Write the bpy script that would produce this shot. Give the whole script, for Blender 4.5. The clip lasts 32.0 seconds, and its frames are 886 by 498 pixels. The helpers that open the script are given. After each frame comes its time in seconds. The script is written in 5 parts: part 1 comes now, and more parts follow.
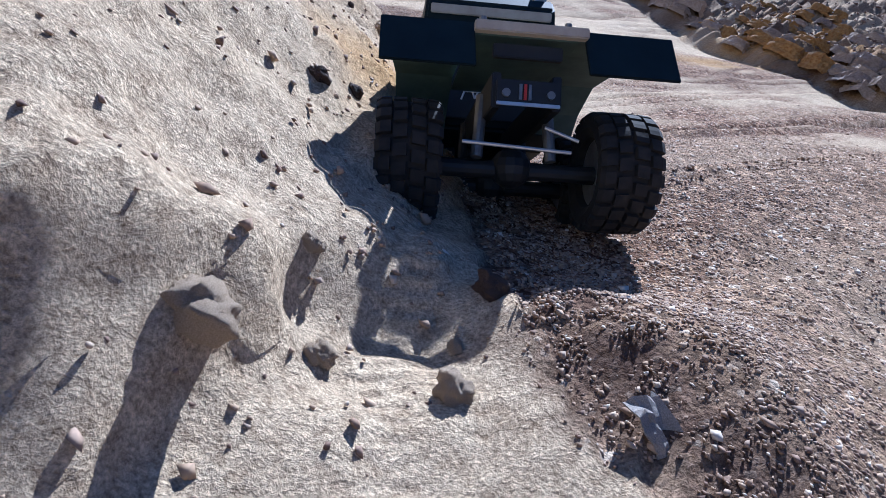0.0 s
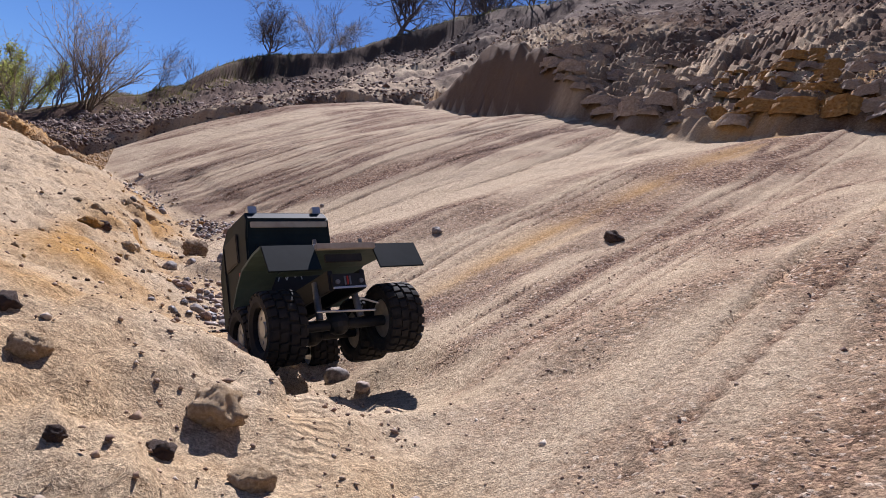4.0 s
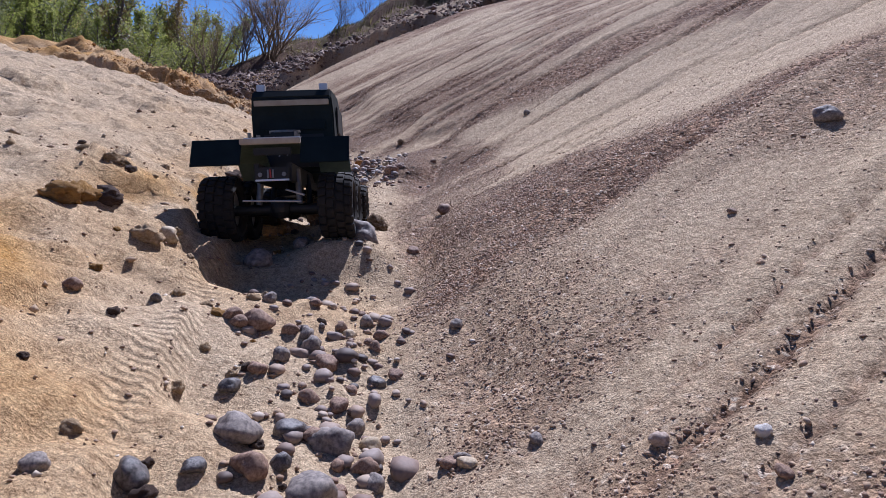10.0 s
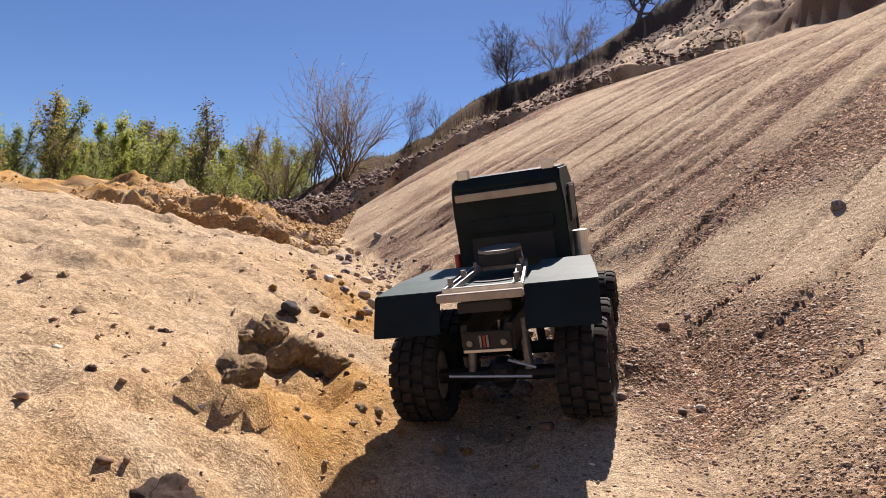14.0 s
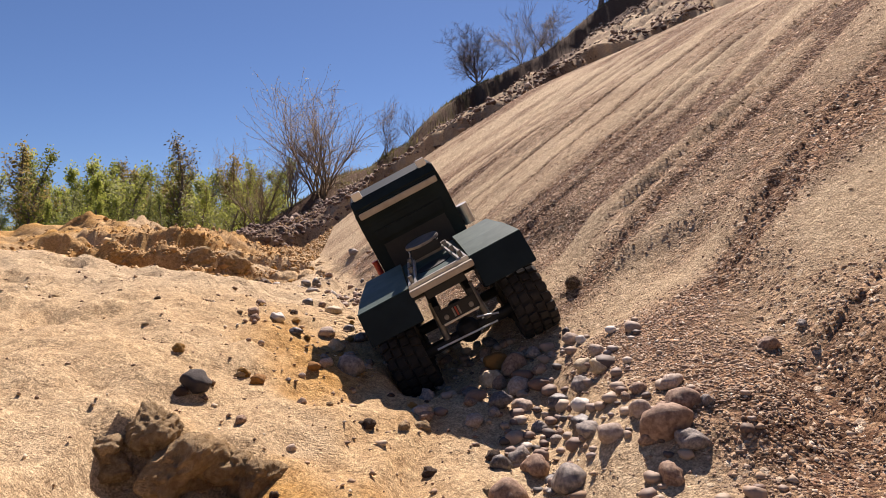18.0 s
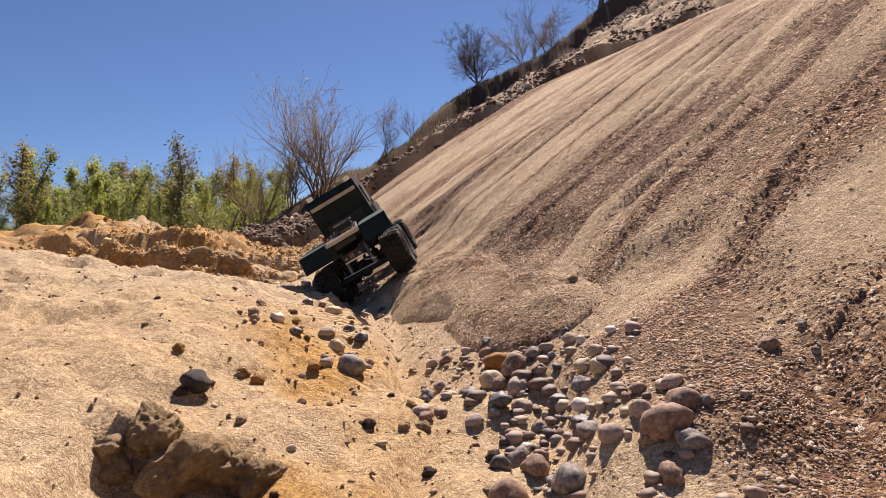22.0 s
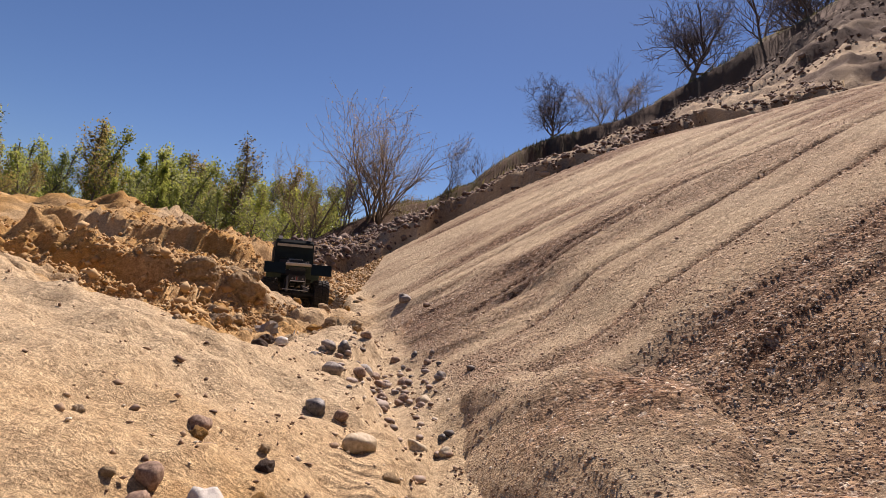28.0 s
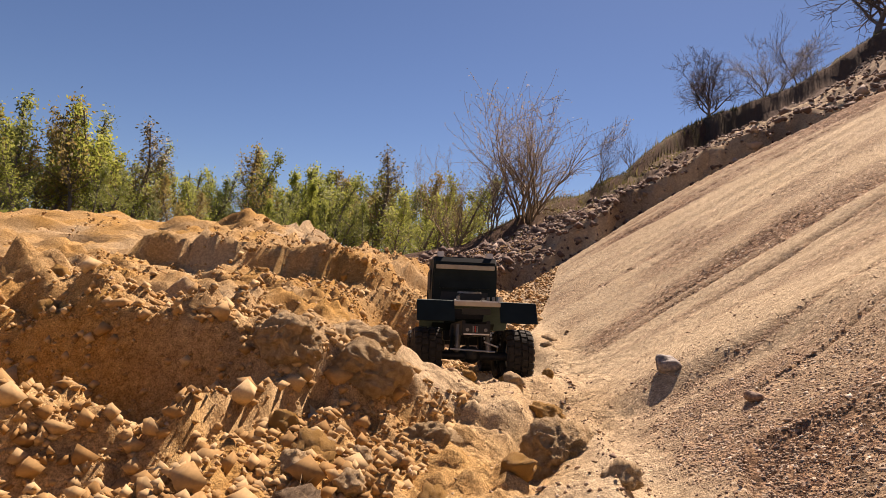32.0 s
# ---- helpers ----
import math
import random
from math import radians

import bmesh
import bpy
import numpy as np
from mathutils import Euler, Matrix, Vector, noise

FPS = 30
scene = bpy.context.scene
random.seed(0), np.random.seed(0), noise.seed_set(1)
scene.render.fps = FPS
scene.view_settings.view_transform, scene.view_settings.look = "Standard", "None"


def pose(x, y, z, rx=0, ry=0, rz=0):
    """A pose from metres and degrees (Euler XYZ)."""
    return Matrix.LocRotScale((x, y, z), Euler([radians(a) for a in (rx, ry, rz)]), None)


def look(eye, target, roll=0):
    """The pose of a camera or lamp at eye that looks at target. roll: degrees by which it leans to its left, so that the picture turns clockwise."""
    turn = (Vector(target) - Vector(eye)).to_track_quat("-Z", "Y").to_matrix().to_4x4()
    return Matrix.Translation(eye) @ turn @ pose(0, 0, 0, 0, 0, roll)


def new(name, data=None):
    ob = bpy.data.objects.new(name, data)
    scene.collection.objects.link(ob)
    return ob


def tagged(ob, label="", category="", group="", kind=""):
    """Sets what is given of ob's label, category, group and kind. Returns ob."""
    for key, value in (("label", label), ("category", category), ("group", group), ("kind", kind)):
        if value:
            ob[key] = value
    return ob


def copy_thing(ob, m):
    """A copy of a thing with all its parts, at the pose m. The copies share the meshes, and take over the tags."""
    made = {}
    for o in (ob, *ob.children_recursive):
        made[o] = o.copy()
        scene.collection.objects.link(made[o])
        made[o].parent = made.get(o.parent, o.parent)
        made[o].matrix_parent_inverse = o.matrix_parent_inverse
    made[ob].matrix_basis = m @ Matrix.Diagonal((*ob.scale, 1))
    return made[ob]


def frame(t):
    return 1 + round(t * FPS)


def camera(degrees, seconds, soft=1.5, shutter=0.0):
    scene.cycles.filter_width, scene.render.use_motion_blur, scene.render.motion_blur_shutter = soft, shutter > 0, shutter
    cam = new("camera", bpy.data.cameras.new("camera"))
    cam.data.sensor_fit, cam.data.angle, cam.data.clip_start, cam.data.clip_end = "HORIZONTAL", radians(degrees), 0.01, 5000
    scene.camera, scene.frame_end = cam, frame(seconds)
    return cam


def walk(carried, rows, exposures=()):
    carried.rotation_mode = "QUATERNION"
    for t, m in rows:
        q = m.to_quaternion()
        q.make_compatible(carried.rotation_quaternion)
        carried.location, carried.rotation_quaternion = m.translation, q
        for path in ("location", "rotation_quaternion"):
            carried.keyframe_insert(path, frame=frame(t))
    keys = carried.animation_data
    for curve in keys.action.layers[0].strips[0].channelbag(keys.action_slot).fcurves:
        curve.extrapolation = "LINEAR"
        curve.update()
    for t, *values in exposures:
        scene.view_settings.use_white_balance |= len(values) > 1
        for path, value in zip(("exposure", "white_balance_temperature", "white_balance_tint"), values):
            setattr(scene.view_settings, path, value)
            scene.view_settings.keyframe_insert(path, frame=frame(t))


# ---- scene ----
cam = camera(70.0, 32.0, soft=0.7)
PATH = [
    (0, (-0.401, -3.468, -0.236), (0.619, -1.788, -0.611), 37.5),
    (0.5, (-0.388, -3.378, -0.202), (0.55, -1.636, -0.491), 32.3),
    (1, (-0.305, -3.271, -0.12), (0.607, -1.493, -0.209), 21.5),
    (1.5, (-0.122, -3.076, -0.024), (0.955, -1.418, 0.279), 26.1),
    (2, (-0.089, -2.928, -0.02), (0.926, -1.228, 0.265), 25.8),
    (2.5, (-0.09, -2.872, -0.027), (0.835, -1.111, 0.185), 22.5),
    (3, (-0.089, -2.827, -0.034), (0.764, -1.024, 0.105), 20.5),
    (3.5, (-0.099, -2.749, -0.032), (0.698, -0.917, 0.048), 17.5),
    (5.5, (0.092, -2.179, 0.02), (0.903, -0.351, 0.046), 13.1),
    (6, (0.134, -2.105, 0.037), (0.961, -0.285, 0.095), 10.9),
    (6.5, (0.159, -2.053, 0.053), (0.993, -0.237, 0.14), 9.2),
    (7, (0.173, -2.01, 0.06), (1.005, -0.194, 0.165), 9.1),
    (7.5, (0.192, -1.957, 0.067), (1.026, -0.143, 0.192), 9.0),
    (8, (0.211, -1.881, 0.067), (1.052, -0.071, 0.2), 10.5),
    (8.5, (0.186, -1.848, 0.067), (0.974, -0.014, 0.188), 12.6),
    (9, (0.154, -1.797, 0.053), (0.813, 0.09, 0.109), 13.0),
    (9.5, (0.145, -1.582, 0.004), (0.549, 0.364, -0.216), 10.8),
    (10, (0.123, -1.429, -0.036), (0.373, 0.529, -0.361), 9.0),
    (10.5, (0.114, -1.33, -0.041), (0.288, 0.63, -0.399), 7.4),
    (11, (0.034, -1.078, -0.075), (0.246, 0.885, -0.391), 15.0),
    (11.5, (0.015, -0.901, -0.034), (0.105, 1.095, -0.128), 6.8),
    (12, (-0.002, -0.799, -0.025), (0.038, 1.2, -0.06), 6.6),
    (12.5, (-0.003, -0.711, -0.02), (0.004, 1.289, -0.037), 4.3),
    (13, (-0.002, -0.617, 0.0), (-0.034, 1.383, -0.023), 3.9),
    (13.5, (-0.005, -0.47, 0.002), (-0.045, 1.529, -0.02), 4.1),
    (14, (-0.013, -0.309, 0.004), (-0.039, 1.69, -0.017), 4.1),
    (14.5, (-0.009, -0.262, 0.026), (-0.008, 1.738, 0.063), 4.9),
    (15, (-0.012, -0.224, 0.035), (0.002, 1.775, 0.094), 5.9),
    (15.5, (0.021, -0.124, 0.026), (0.055, 1.875, 0.035), -2.3),
    (17.5, (-0.001, 0.031, 0.008), (0.007, 2.031, 0.009), -2.5),
    (24, (-0.001, 0.031, 0.008), (0.007, 2.031, 0.009), -2.5),
    (24.5, (-0.005, 0.051, 0.007), (0.006, 2.051, 0.004), -1.0),
    (26.5, (-0.075, 0.406, 0.002), (-0.142, 2.402, -0.116), 10.7),
    (27, (-0.065, 0.476, 0.03), (-0.236, 2.469, 0.045), 0.6),
    (27.5, (-0.096, 0.578, 0.044), (-0.316, 2.565, 0.096), 1.8),
    (28, (-0.126, 0.7, 0.059), (-0.269, 2.691, 0.184), 8.1),
    (28.5, (-0.135, 0.852, 0.07), (-0.262, 2.843, 0.212), 5.7),
    (29, (-0.15, 0.955, 0.08), (-0.265, 2.946, 0.23), 6.3),
    (29.5, (-0.175, 1.036, 0.09), (-0.352, 3.026, 0.176), 6.9),
    (30, (-0.241, 1.184, 0.09), (-0.557, 3.158, 0.149), 5.4),
    (30.5, (-0.294, 1.275, 0.107), (-0.736, 3.223, 0.21), 2.2),
    (31, (-0.355, 1.349, 0.114), (-0.91, 3.268, 0.21), 5.0),
    (31.5, (-0.374, 1.448, 0.122), (-0.994, 3.346, 0.228), -3.0),
    (32, (-0.426, 1.544, 0.126), (-1.004, 3.457, 0.204), 5.2),
]
EXPOSURES = [
    (0.0, 0.72, 4650, 13),
    (1.0, 0.08, 4550, 15),
    (2.0, 0.50, 5650, 20),
    (3.2, 0.38, 5750, 20),
    (6.0, 0.28, 5250, 22),
    (9.0, 0.21, 5550, 22),
    (10.0, 0.14, 5200, 22),
    (11.0, 0.13, 4800, 22),
    (11.6, 0.30, 5300, 22),
    (12.0, 0.27, 5600, 21),
    (13.0, 0.44, 6200, 21),
    (15.0, 0.58, 6700, 21),
    (19.0, 0.53, 6900, 21),
    (24.5, 0.42, 6800, 22),
    (27.0, 0.23, 6100, 22),
    (28.5, 0.37, 7300, 23),
    (32.0, 0.54, 7800, 24),
]
walk(cam, [(t, look(eye, target, roll)) for t, eye, target, roll in PATH], EXPOSURES)

# ---- light ----
SUN_AZ, SUN_EL = 10.0, 48.0
world = bpy.data.worlds.new("sky")
scene.world = world
world.use_nodes = True
wn = world.node_tree.nodes
sky = wn.new("ShaderNodeTexSky")
sky.sky_type = "NISHITA"
sky.sun_disc = False
sky.sun_elevation = radians(SUN_EL)
sky.sun_rotation = radians(SUN_AZ)
sky.altitude = 1500
sky.air_density, sky.dust_density, sky.ozone_density = 1.0, 0.45, 10.0
world.node_tree.links.new(sky.outputs["Color"], wn["Background"].inputs["Color"])
wn["Background"].inputs["Strength"].default_value = 0.064
sun = new("sun", bpy.data.lights.new("sun", "SUN"))
sun.data.energy, sun.data.angle, sun.data.color = 5.7, radians(0.5), (1.0, 0.94, 0.85)
to_sun = Vector((math.sin(radians(SUN_AZ)) * math.cos(radians(SUN_EL)), math.cos(radians(SUN_AZ)) * math.cos(radians(SUN_EL)), math.sin(radians(SUN_EL))))
sun.matrix_world = look(to_sun * 40, (0, 0, 0))


# ---- materials ----
def material(name, rough=0.9, metal=0.0):
    m = bpy.data.materials.new(name)
    m.use_nodes = True
    b = m.node_tree.nodes["Principled BSDF"]
    b.inputs["Roughness"].default_value, b.inputs["Metallic"].default_value = rough, metal
    return m, m.node_tree.nodes, m.node_tree.links, b


def noise_node(n, l, scale, detail=6.0, rough=0.6, coord=None):
    t = n.new("ShaderNodeTexNoise")
    t.inputs["Scale"].default_value, t.inputs["Detail"].default_value, t.inputs["Roughness"].default_value = scale, detail, rough
    if coord:
        l.new(coord, t.inputs["Vector"])
    return t.outputs["Fac"]


def ramp(n, l, fac, stops):
    r = n.new("ShaderNodeValToRGB")
    while len(r.color_ramp.elements) < len(stops):
        r.color_ramp.elements.new(0.5)
    for e, (p, c) in zip(r.color_ramp.elements, stops):
        e.position, e.color = p, (*c, 1)
    l.new(fac, r.inputs["Fac"])
    return r.outputs["Color"]


def mix(n, l, fac, a, b, mode="MIX"):
    m = n.new("ShaderNodeMix")
    m.data_type, m.blend_type = "RGBA", mode
    for socket, v in ((m.inputs["Factor"], fac), (m.inputs["A"], a), (m.inputs["B"], b)):
        if isinstance(v, (int, float)):
            socket.default_value = v
        elif isinstance(v, tuple):
            socket.default_value = (*v, 1)
        else:
            l.new(v, socket)
    return m.outputs["Result"]


def bump(n, l, b, height, strength, distance):
    k = n.new("ShaderNodeBump")
    k.inputs["Strength"].default_value, k.inputs["Distance"].default_value = strength, distance
    l.new(height, k.inputs["Height"])
    l.new(k.outputs["Normal"], b.inputs["Normal"])
    return k


def simple(name, base, other, scale=20.0, rough=0.7, metal=0.0, depth=0.002, strength=0.4, vary=0.0):
    m, n, l, b = material(name, rough, metal)
    co = n.new("ShaderNodeTexCoord").outputs["Object"]
    f = noise_node(n, l, scale, coord=co)
    c = ramp(n, l, f, ((0.35, base), (0.68, other)))
    if vary:
        o = n.new("ShaderNodeObjectInfo")
        c = mix(n, l, vary, c, ramp(n, l, o.outputs["Random"], ((0.0, (0.13, 0.10, 0.09)), (0.25, (0.30, 0.20, 0.13)), (0.5, (0.22, 0.20, 0.20)), (0.75, (0.40, 0.33, 0.25)), (1.0, (0.17, 0.12, 0.11)))))
    l.new(c, b.inputs["Base Color"])
    bump(n, l, b, noise_node(n, l, scale * 5, coord=co), strength, depth)
    return m


def ground_material():
    """Sand and gravel: the soil attribute gives the share of gravel, of orange sand, of dark earth and painted shade;
    its alpha that of grass.
    """
    m, n, l, b = material("sand_and_gravel", 0.95)
    b.inputs["Specular IOR Level"].default_value = 0.06
    co = n.new("ShaderNodeTexCoord").outputs["Object"]
    at = n.new("ShaderNodeAttribute")
    at.attribute_name = "soil"
    sep = n.new("ShaderNodeSeparateColor")
    l.new(at.outputs["Color"], sep.inputs["Color"])
    fine = noise_node(n, l, 420, 3, 0.7, co)
    mid = noise_node(n, l, 70, 8, 0.68, co)
    broad = noise_node(n, l, 4.0, 5, 0.6, co)
    pale = ramp(n, l, mid, ((0.32, (0.46, 0.335, 0.205)), (0.62, (0.70, 0.56, 0.375))))
    pale = mix(n, l, broad, pale, mix(n, l, 0.55, pale, (0.68, 0.55, 0.41)))
    orange = ramp(n, l, mid, ((0.32, (0.45, 0.24, 0.07)), (0.66, (0.64, 0.40, 0.155))))
    # brown earth, deepened to stand in for shade on the steep scarps
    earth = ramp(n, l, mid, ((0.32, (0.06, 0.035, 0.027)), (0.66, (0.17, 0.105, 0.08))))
    vor = n.new("ShaderNodeTexVoronoi")
    vor.inputs["Scale"].default_value = 210
    l.new(co, vor.inputs["Vector"])
    vs = n.new("ShaderNodeSeparateColor")
    l.new(vor.outputs["Color"], vs.inputs["Color"])
    grain = ramp(n, l, vs.outputs[0], ((0.0, (0.08, 0.042, 0.030)), (0.25, (0.29, 0.175, 0.12)), (0.6, (0.48, 0.325, 0.205)), (0.85, (0.20, 0.11, 0.08)), (1.0, (0.85, 0.74, 0.60))))
    vc = n.new("ShaderNodeTexVoronoi")
    vc.inputs["Scale"].default_value = 92
    l.new(co, vc.inputs["Vector"])
    cs = n.new("ShaderNodeSeparateColor")
    l.new(vc.outputs["Color"], cs.inputs["Color"])
    coarse = ramp(n, l, cs.outputs[1], ((0.0, (0.32, 0.26, 0.24)), (0.30, (0.55, 0.48, 0.45)), (0.42, (1.0, 1.0, 1.0)), (0.80, (1.05, 1.03, 1.0)), (0.9, (1.5, 1.5, 1.5))))
    gravel = mix(n, l, 0.9, mix(n, l, 0.15, grain, (0.37, 0.24, 0.145)), coarse, "MULTIPLY")
    c = mix(n, l, sep.outputs[1], pale, orange)
    c = mix(n, l, sep.outputs[0], c, gravel)
    c = mix(n, l, sep.outputs[2], c, earth)
    grass = ramp(n, l, mid, ((0.3, (0.045, 0.055, 0.02)), (0.7, (0.13, 0.115, 0.05))))
    c = mix(n, l, at.outputs["Alpha"], c, grass)
    c = mix(n, l, 0.75, c, ramp(n, l, fine, ((0.32, (0.335, 0.295, 0.255)), (0.68, (1.30, 1.27, 1.17)))), "MULTIPLY")
    c = mix(n, l, 0.55, c, ramp(n, l, noise_node(n, l, 110, 5, 0.8, co), ((0.36, (0.42, 0.36, 0.33)), (0.5, (1.05, 1.05, 1.05)), (0.68, (1.35, 1.35, 1.35)))), "MULTIPLY")
    l.new(c, b.inputs["Base Color"])

    def calc(op, p, q):
        k = n.new("ShaderNodeMath")
        k.operation = op
        for socket, v in zip(k.inputs, (p, q)):
            if isinstance(v, (int, float)):
                socket.default_value = v
            else:
                l.new(v, socket)
        return k.outputs[0]

    tr = n.new("ShaderNodeAttribute")
    tr.attribute_name = "track"
    xyz = n.new("ShaderNodeSeparateXYZ")
    l.new(co, xyz.inputs[0])
    ribs = calc("SINE", calc("ADD", calc("MULTIPLY", xyz.outputs[1], 520.0), calc("MULTIPLY", calc("ABSOLUTE", calc("SINE", calc("MULTIPLY", xyz.outputs[0], 110.0), 0), 0), 2.2)), 0)
    h = calc("ADD", calc("MULTIPLY", mid, 1.1), calc("MULTIPLY", fine, 0.40))
    h = calc("ADD", h, calc("MULTIPLY", calc("MULTIPLY", sep.outputs[0], calc("SUBTRACT", 1.0, vor.outputs["Distance"])), 0.45))
    h = calc("ADD", h, calc("MULTIPLY", calc("MULTIPLY", sep.outputs[0], calc("SUBTRACT", 1.0, vc.outputs["Distance"])), 0.3))
    h = calc("ADD", h, calc("MULTIPLY", calc("MULTIPLY", ribs, tr.outputs["Fac"]), 0.22))
    bump(n, l, b, h, 0.8, 0.009)
    return m


SAND = ground_material()
CLOD = simple("sand_clod", (0.38, 0.25, 0.125), (0.60, 0.44, 0.26), 12, 0.95, 0, 0.004, 0.8)
DARK_CLOD = simple("earth_clod", (0.055, 0.035, 0.025), (0.15, 0.09, 0.06), 50, 0.95, 0, 0.004, 0.8)
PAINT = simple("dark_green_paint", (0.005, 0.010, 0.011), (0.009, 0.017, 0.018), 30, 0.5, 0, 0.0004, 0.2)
# the truck's green made paler: sunlight on upward faces is in this colour
DECK = simple("sunlit_green_paint", (0.055, 0.088, 0.080), (0.085, 0.125, 0.112), 35, 0.55, 0, 0.0004, 0.2)
BLACK = simple("black_plastic", (0.006, 0.006, 0.006), (0.012, 0.012, 0.011), 60, 0.6, 0, 0.0004, 0.2)
RUBBER = simple("dusty_rubber", (0.010, 0.009, 0.008), (0.028, 0.023, 0.018), 70, 0.9, 0, 0.0006, 0.3)
ALU = simple("bare_aluminium", (0.50, 0.49, 0.46), (0.66, 0.64, 0.60), 60, 0.42, 0.85, 0.0003, 0.2)
STEEL = simple("dull_steel", (0.16, 0.15, 0.14), (0.26, 0.25, 0.23), 60, 0.5, 0.8, 0.0003, 0.2)
BEIGE = simple("dusty_beam", (0.36, 0.30, 0.23), (0.46, 0.40, 0.31), 60, 0.8, 0, 0.0005, 0.3)
RED = simple("red_paint", (0.30, 0.02, 0.012), (0.38, 0.04, 0.02), 60, 0.4, 0, 0.0003, 0.2)
WHITE = simple("white_mark", (0.52, 0.52, 0.48), (0.65, 0.64, 0.60), 60, 0.7, 0, 0.0003, 0.2)
BARK = simple("tree_bark", (0.12, 0.09, 0.08), (0.24, 0.185, 0.165), 8, 0.9, 0, 0.01, 0.5)
TWIG = simple("spring_twig", (0.20, 0.14, 0.08), (0.33, 0.25, 0.15), 8, 0.9, 0, 0.01, 0.5)
for painted in (PAINT, DECK):
    painted.node_tree.nodes["Principled BSDF"].inputs["Specular IOR Level"].default_value = 0.2
    painted.node_tree.nodes["Principled BSDF"].inputs["Roughness"].default_value = 0.62


def leaf_material(name, low, high):
    m, n, l, b = material(name, 0.6)
    g = n.new("ShaderNodeNewGeometry")
    l.new(ramp(n, l, g.outputs["Random Per Island"], ((0.0, low), (1.0, high))), b.inputs["Base Color"])
    b.inputs["Transmission Weight"].default_value = 0.0
    t = n.new("ShaderNodeBsdfTranslucent")
    l.new(ramp(n, l, g.outputs["Random Per Island"], ((0.0, low), (1.0, high))), t.inputs["Color"])
    s = n.new("ShaderNodeMixShader")
    s.inputs["Fac"].default_value = 0.55
    l.new(b.outputs[0], s.inputs[1])
    l.new(t.outputs[0], s.inputs[2])
    l.new(s.outputs[0], n["Material Output"].inputs["Surface"])
    return m


LEAF_FRESH = leaf_material("fresh_birch_leaf", (0.23, 0.28, 0.045), (0.50, 0.50, 0.13))
LEAF_DARK = leaf_material("spring_forest_leaf", (0.18, 0.21, 0.04), (0.40, 0.41, 0.11))
LEAF_RUST = leaf_material("rusty_bud_leaf", (0.22, 0.17, 0.05), (0.38, 0.28, 0.10))
BLOSSOM = leaf_material("pale_blossom", (0.34, 0.27, 0.18), (0.52, 0.42, 0.32))
GRASS = leaf_material("dry_grass_blade", (0.09, 0.09, 0.025), (0.26, 0.22, 0.09))


# ---- the lie of the land ----
def hashed(i, j, seed):
    v = np.sin(i * 127.1 + j * 311.7 + seed * 74.7) * 43758.5453
    return v - np.floor(v)


def vnoise(x, y, seed=0):
    i, j = np.floor(x), np.floor(y)
    u, v = x - i, y - j
    u, v = u * u * (3 - 2 * u), v * v * (3 - 2 * v)
    a, b = hashed(i, j, seed), hashed(i + 1, j, seed)
    c, d = hashed(i, j + 1, seed), hashed(i + 1, j + 1, seed)
    return (a + (b - a) * u) * (1 - v) + (c + (d - c) * u) * v


def fbm(x, y, octaves=4, seed=0, gain=0.5):
    total, amp, norm = 0, 1.0, 0
    for k in range(octaves):
        total = total + amp * (vnoise(x, y, seed + 13 * k) - 0.5)
        norm += amp
        x, y, amp = x * 2.03 + 5.1, y * 2.03 + 1.7, amp * gain
    return 2 * total / norm


def table(text):
    pairs = [tuple(float(v) for v in w.split(":")) for w in text.split()]
    return [p[0] for p in pairs], [p[1] for p in pairs]


def smooth(a, b, v):
    u = np.clip((v - a) / (b - a), 0, 1)
    return u * u * (3 - 2 * u)


# Along y: where the foot of the slope runs, and how high the floor lies there.
TOE = table("-6:-1.2 -3.6:-0.3 -3:-0.14 -2.5:0.07 -1.8:0.25 -1.2:0.2 -0.7:0.15 -0.2:0.13 0.4:0.16 0.7:0.12 1.1:0.0 1.5:-0.13 1.9:-0.26 2.3:-0.4 2.7:-0.5 3.2:-0.56 4:-0.8 4.9:-1.1 7:-2 12:-4 30:-9")
FLOOR = table("-8:-0.6 -3.8:-0.46 -3.3:-0.40 -3:-0.33 -2.8:-0.285 -2.6:-0.262 -2.2:-0.245 -1.9:-0.19 -1.6:-0.25 -1.2:-0.32 -0.9:-0.32 -0.6:-0.29 -0.35:-0.25 0:-0.245 0.3:-0.235 0.6:-0.21 1.1:-0.15 1.5:-0.11 1.9:-0.08 2.3:-0.05 2.7:-0.06 3:-0.075 3.5:-0.03 4.2:0.03 5:0.09 8:0.16 40:0.9")
# By bearing from the middle of the floor: where the scree ends, the ridge's distance and its height.
EDGE = table("-30:4.2 -20:4.3 -7:4.9 5:5.6 15:6.5 22.5:7.3 24:7.0 25.6:5.35 35:4.3 50:3.35 65:2.85 78:2.74 92:2.8 114:3.2 135:4 180:7")
RIDGE_R = table("-30:8 -20:9 -10.8:10.5 -2.6:17 3.7:26 10:28 15:29 20:26 25:20 35:14 50:10.5 70:8.5 90:8 120:8 150:9 180:14")
RIDGE_Z = table("-30:0.3 -20:0.3 -15:0.5 -10.8:1.05 -6:1.9 -2.6:2.9 3.7:6.6 10:8.3 15:10.4 20:10.9 25:9.5 35:7.9 50:6.7 70:6.1 90:5.5 120:4.6 150:3 180:0.5")

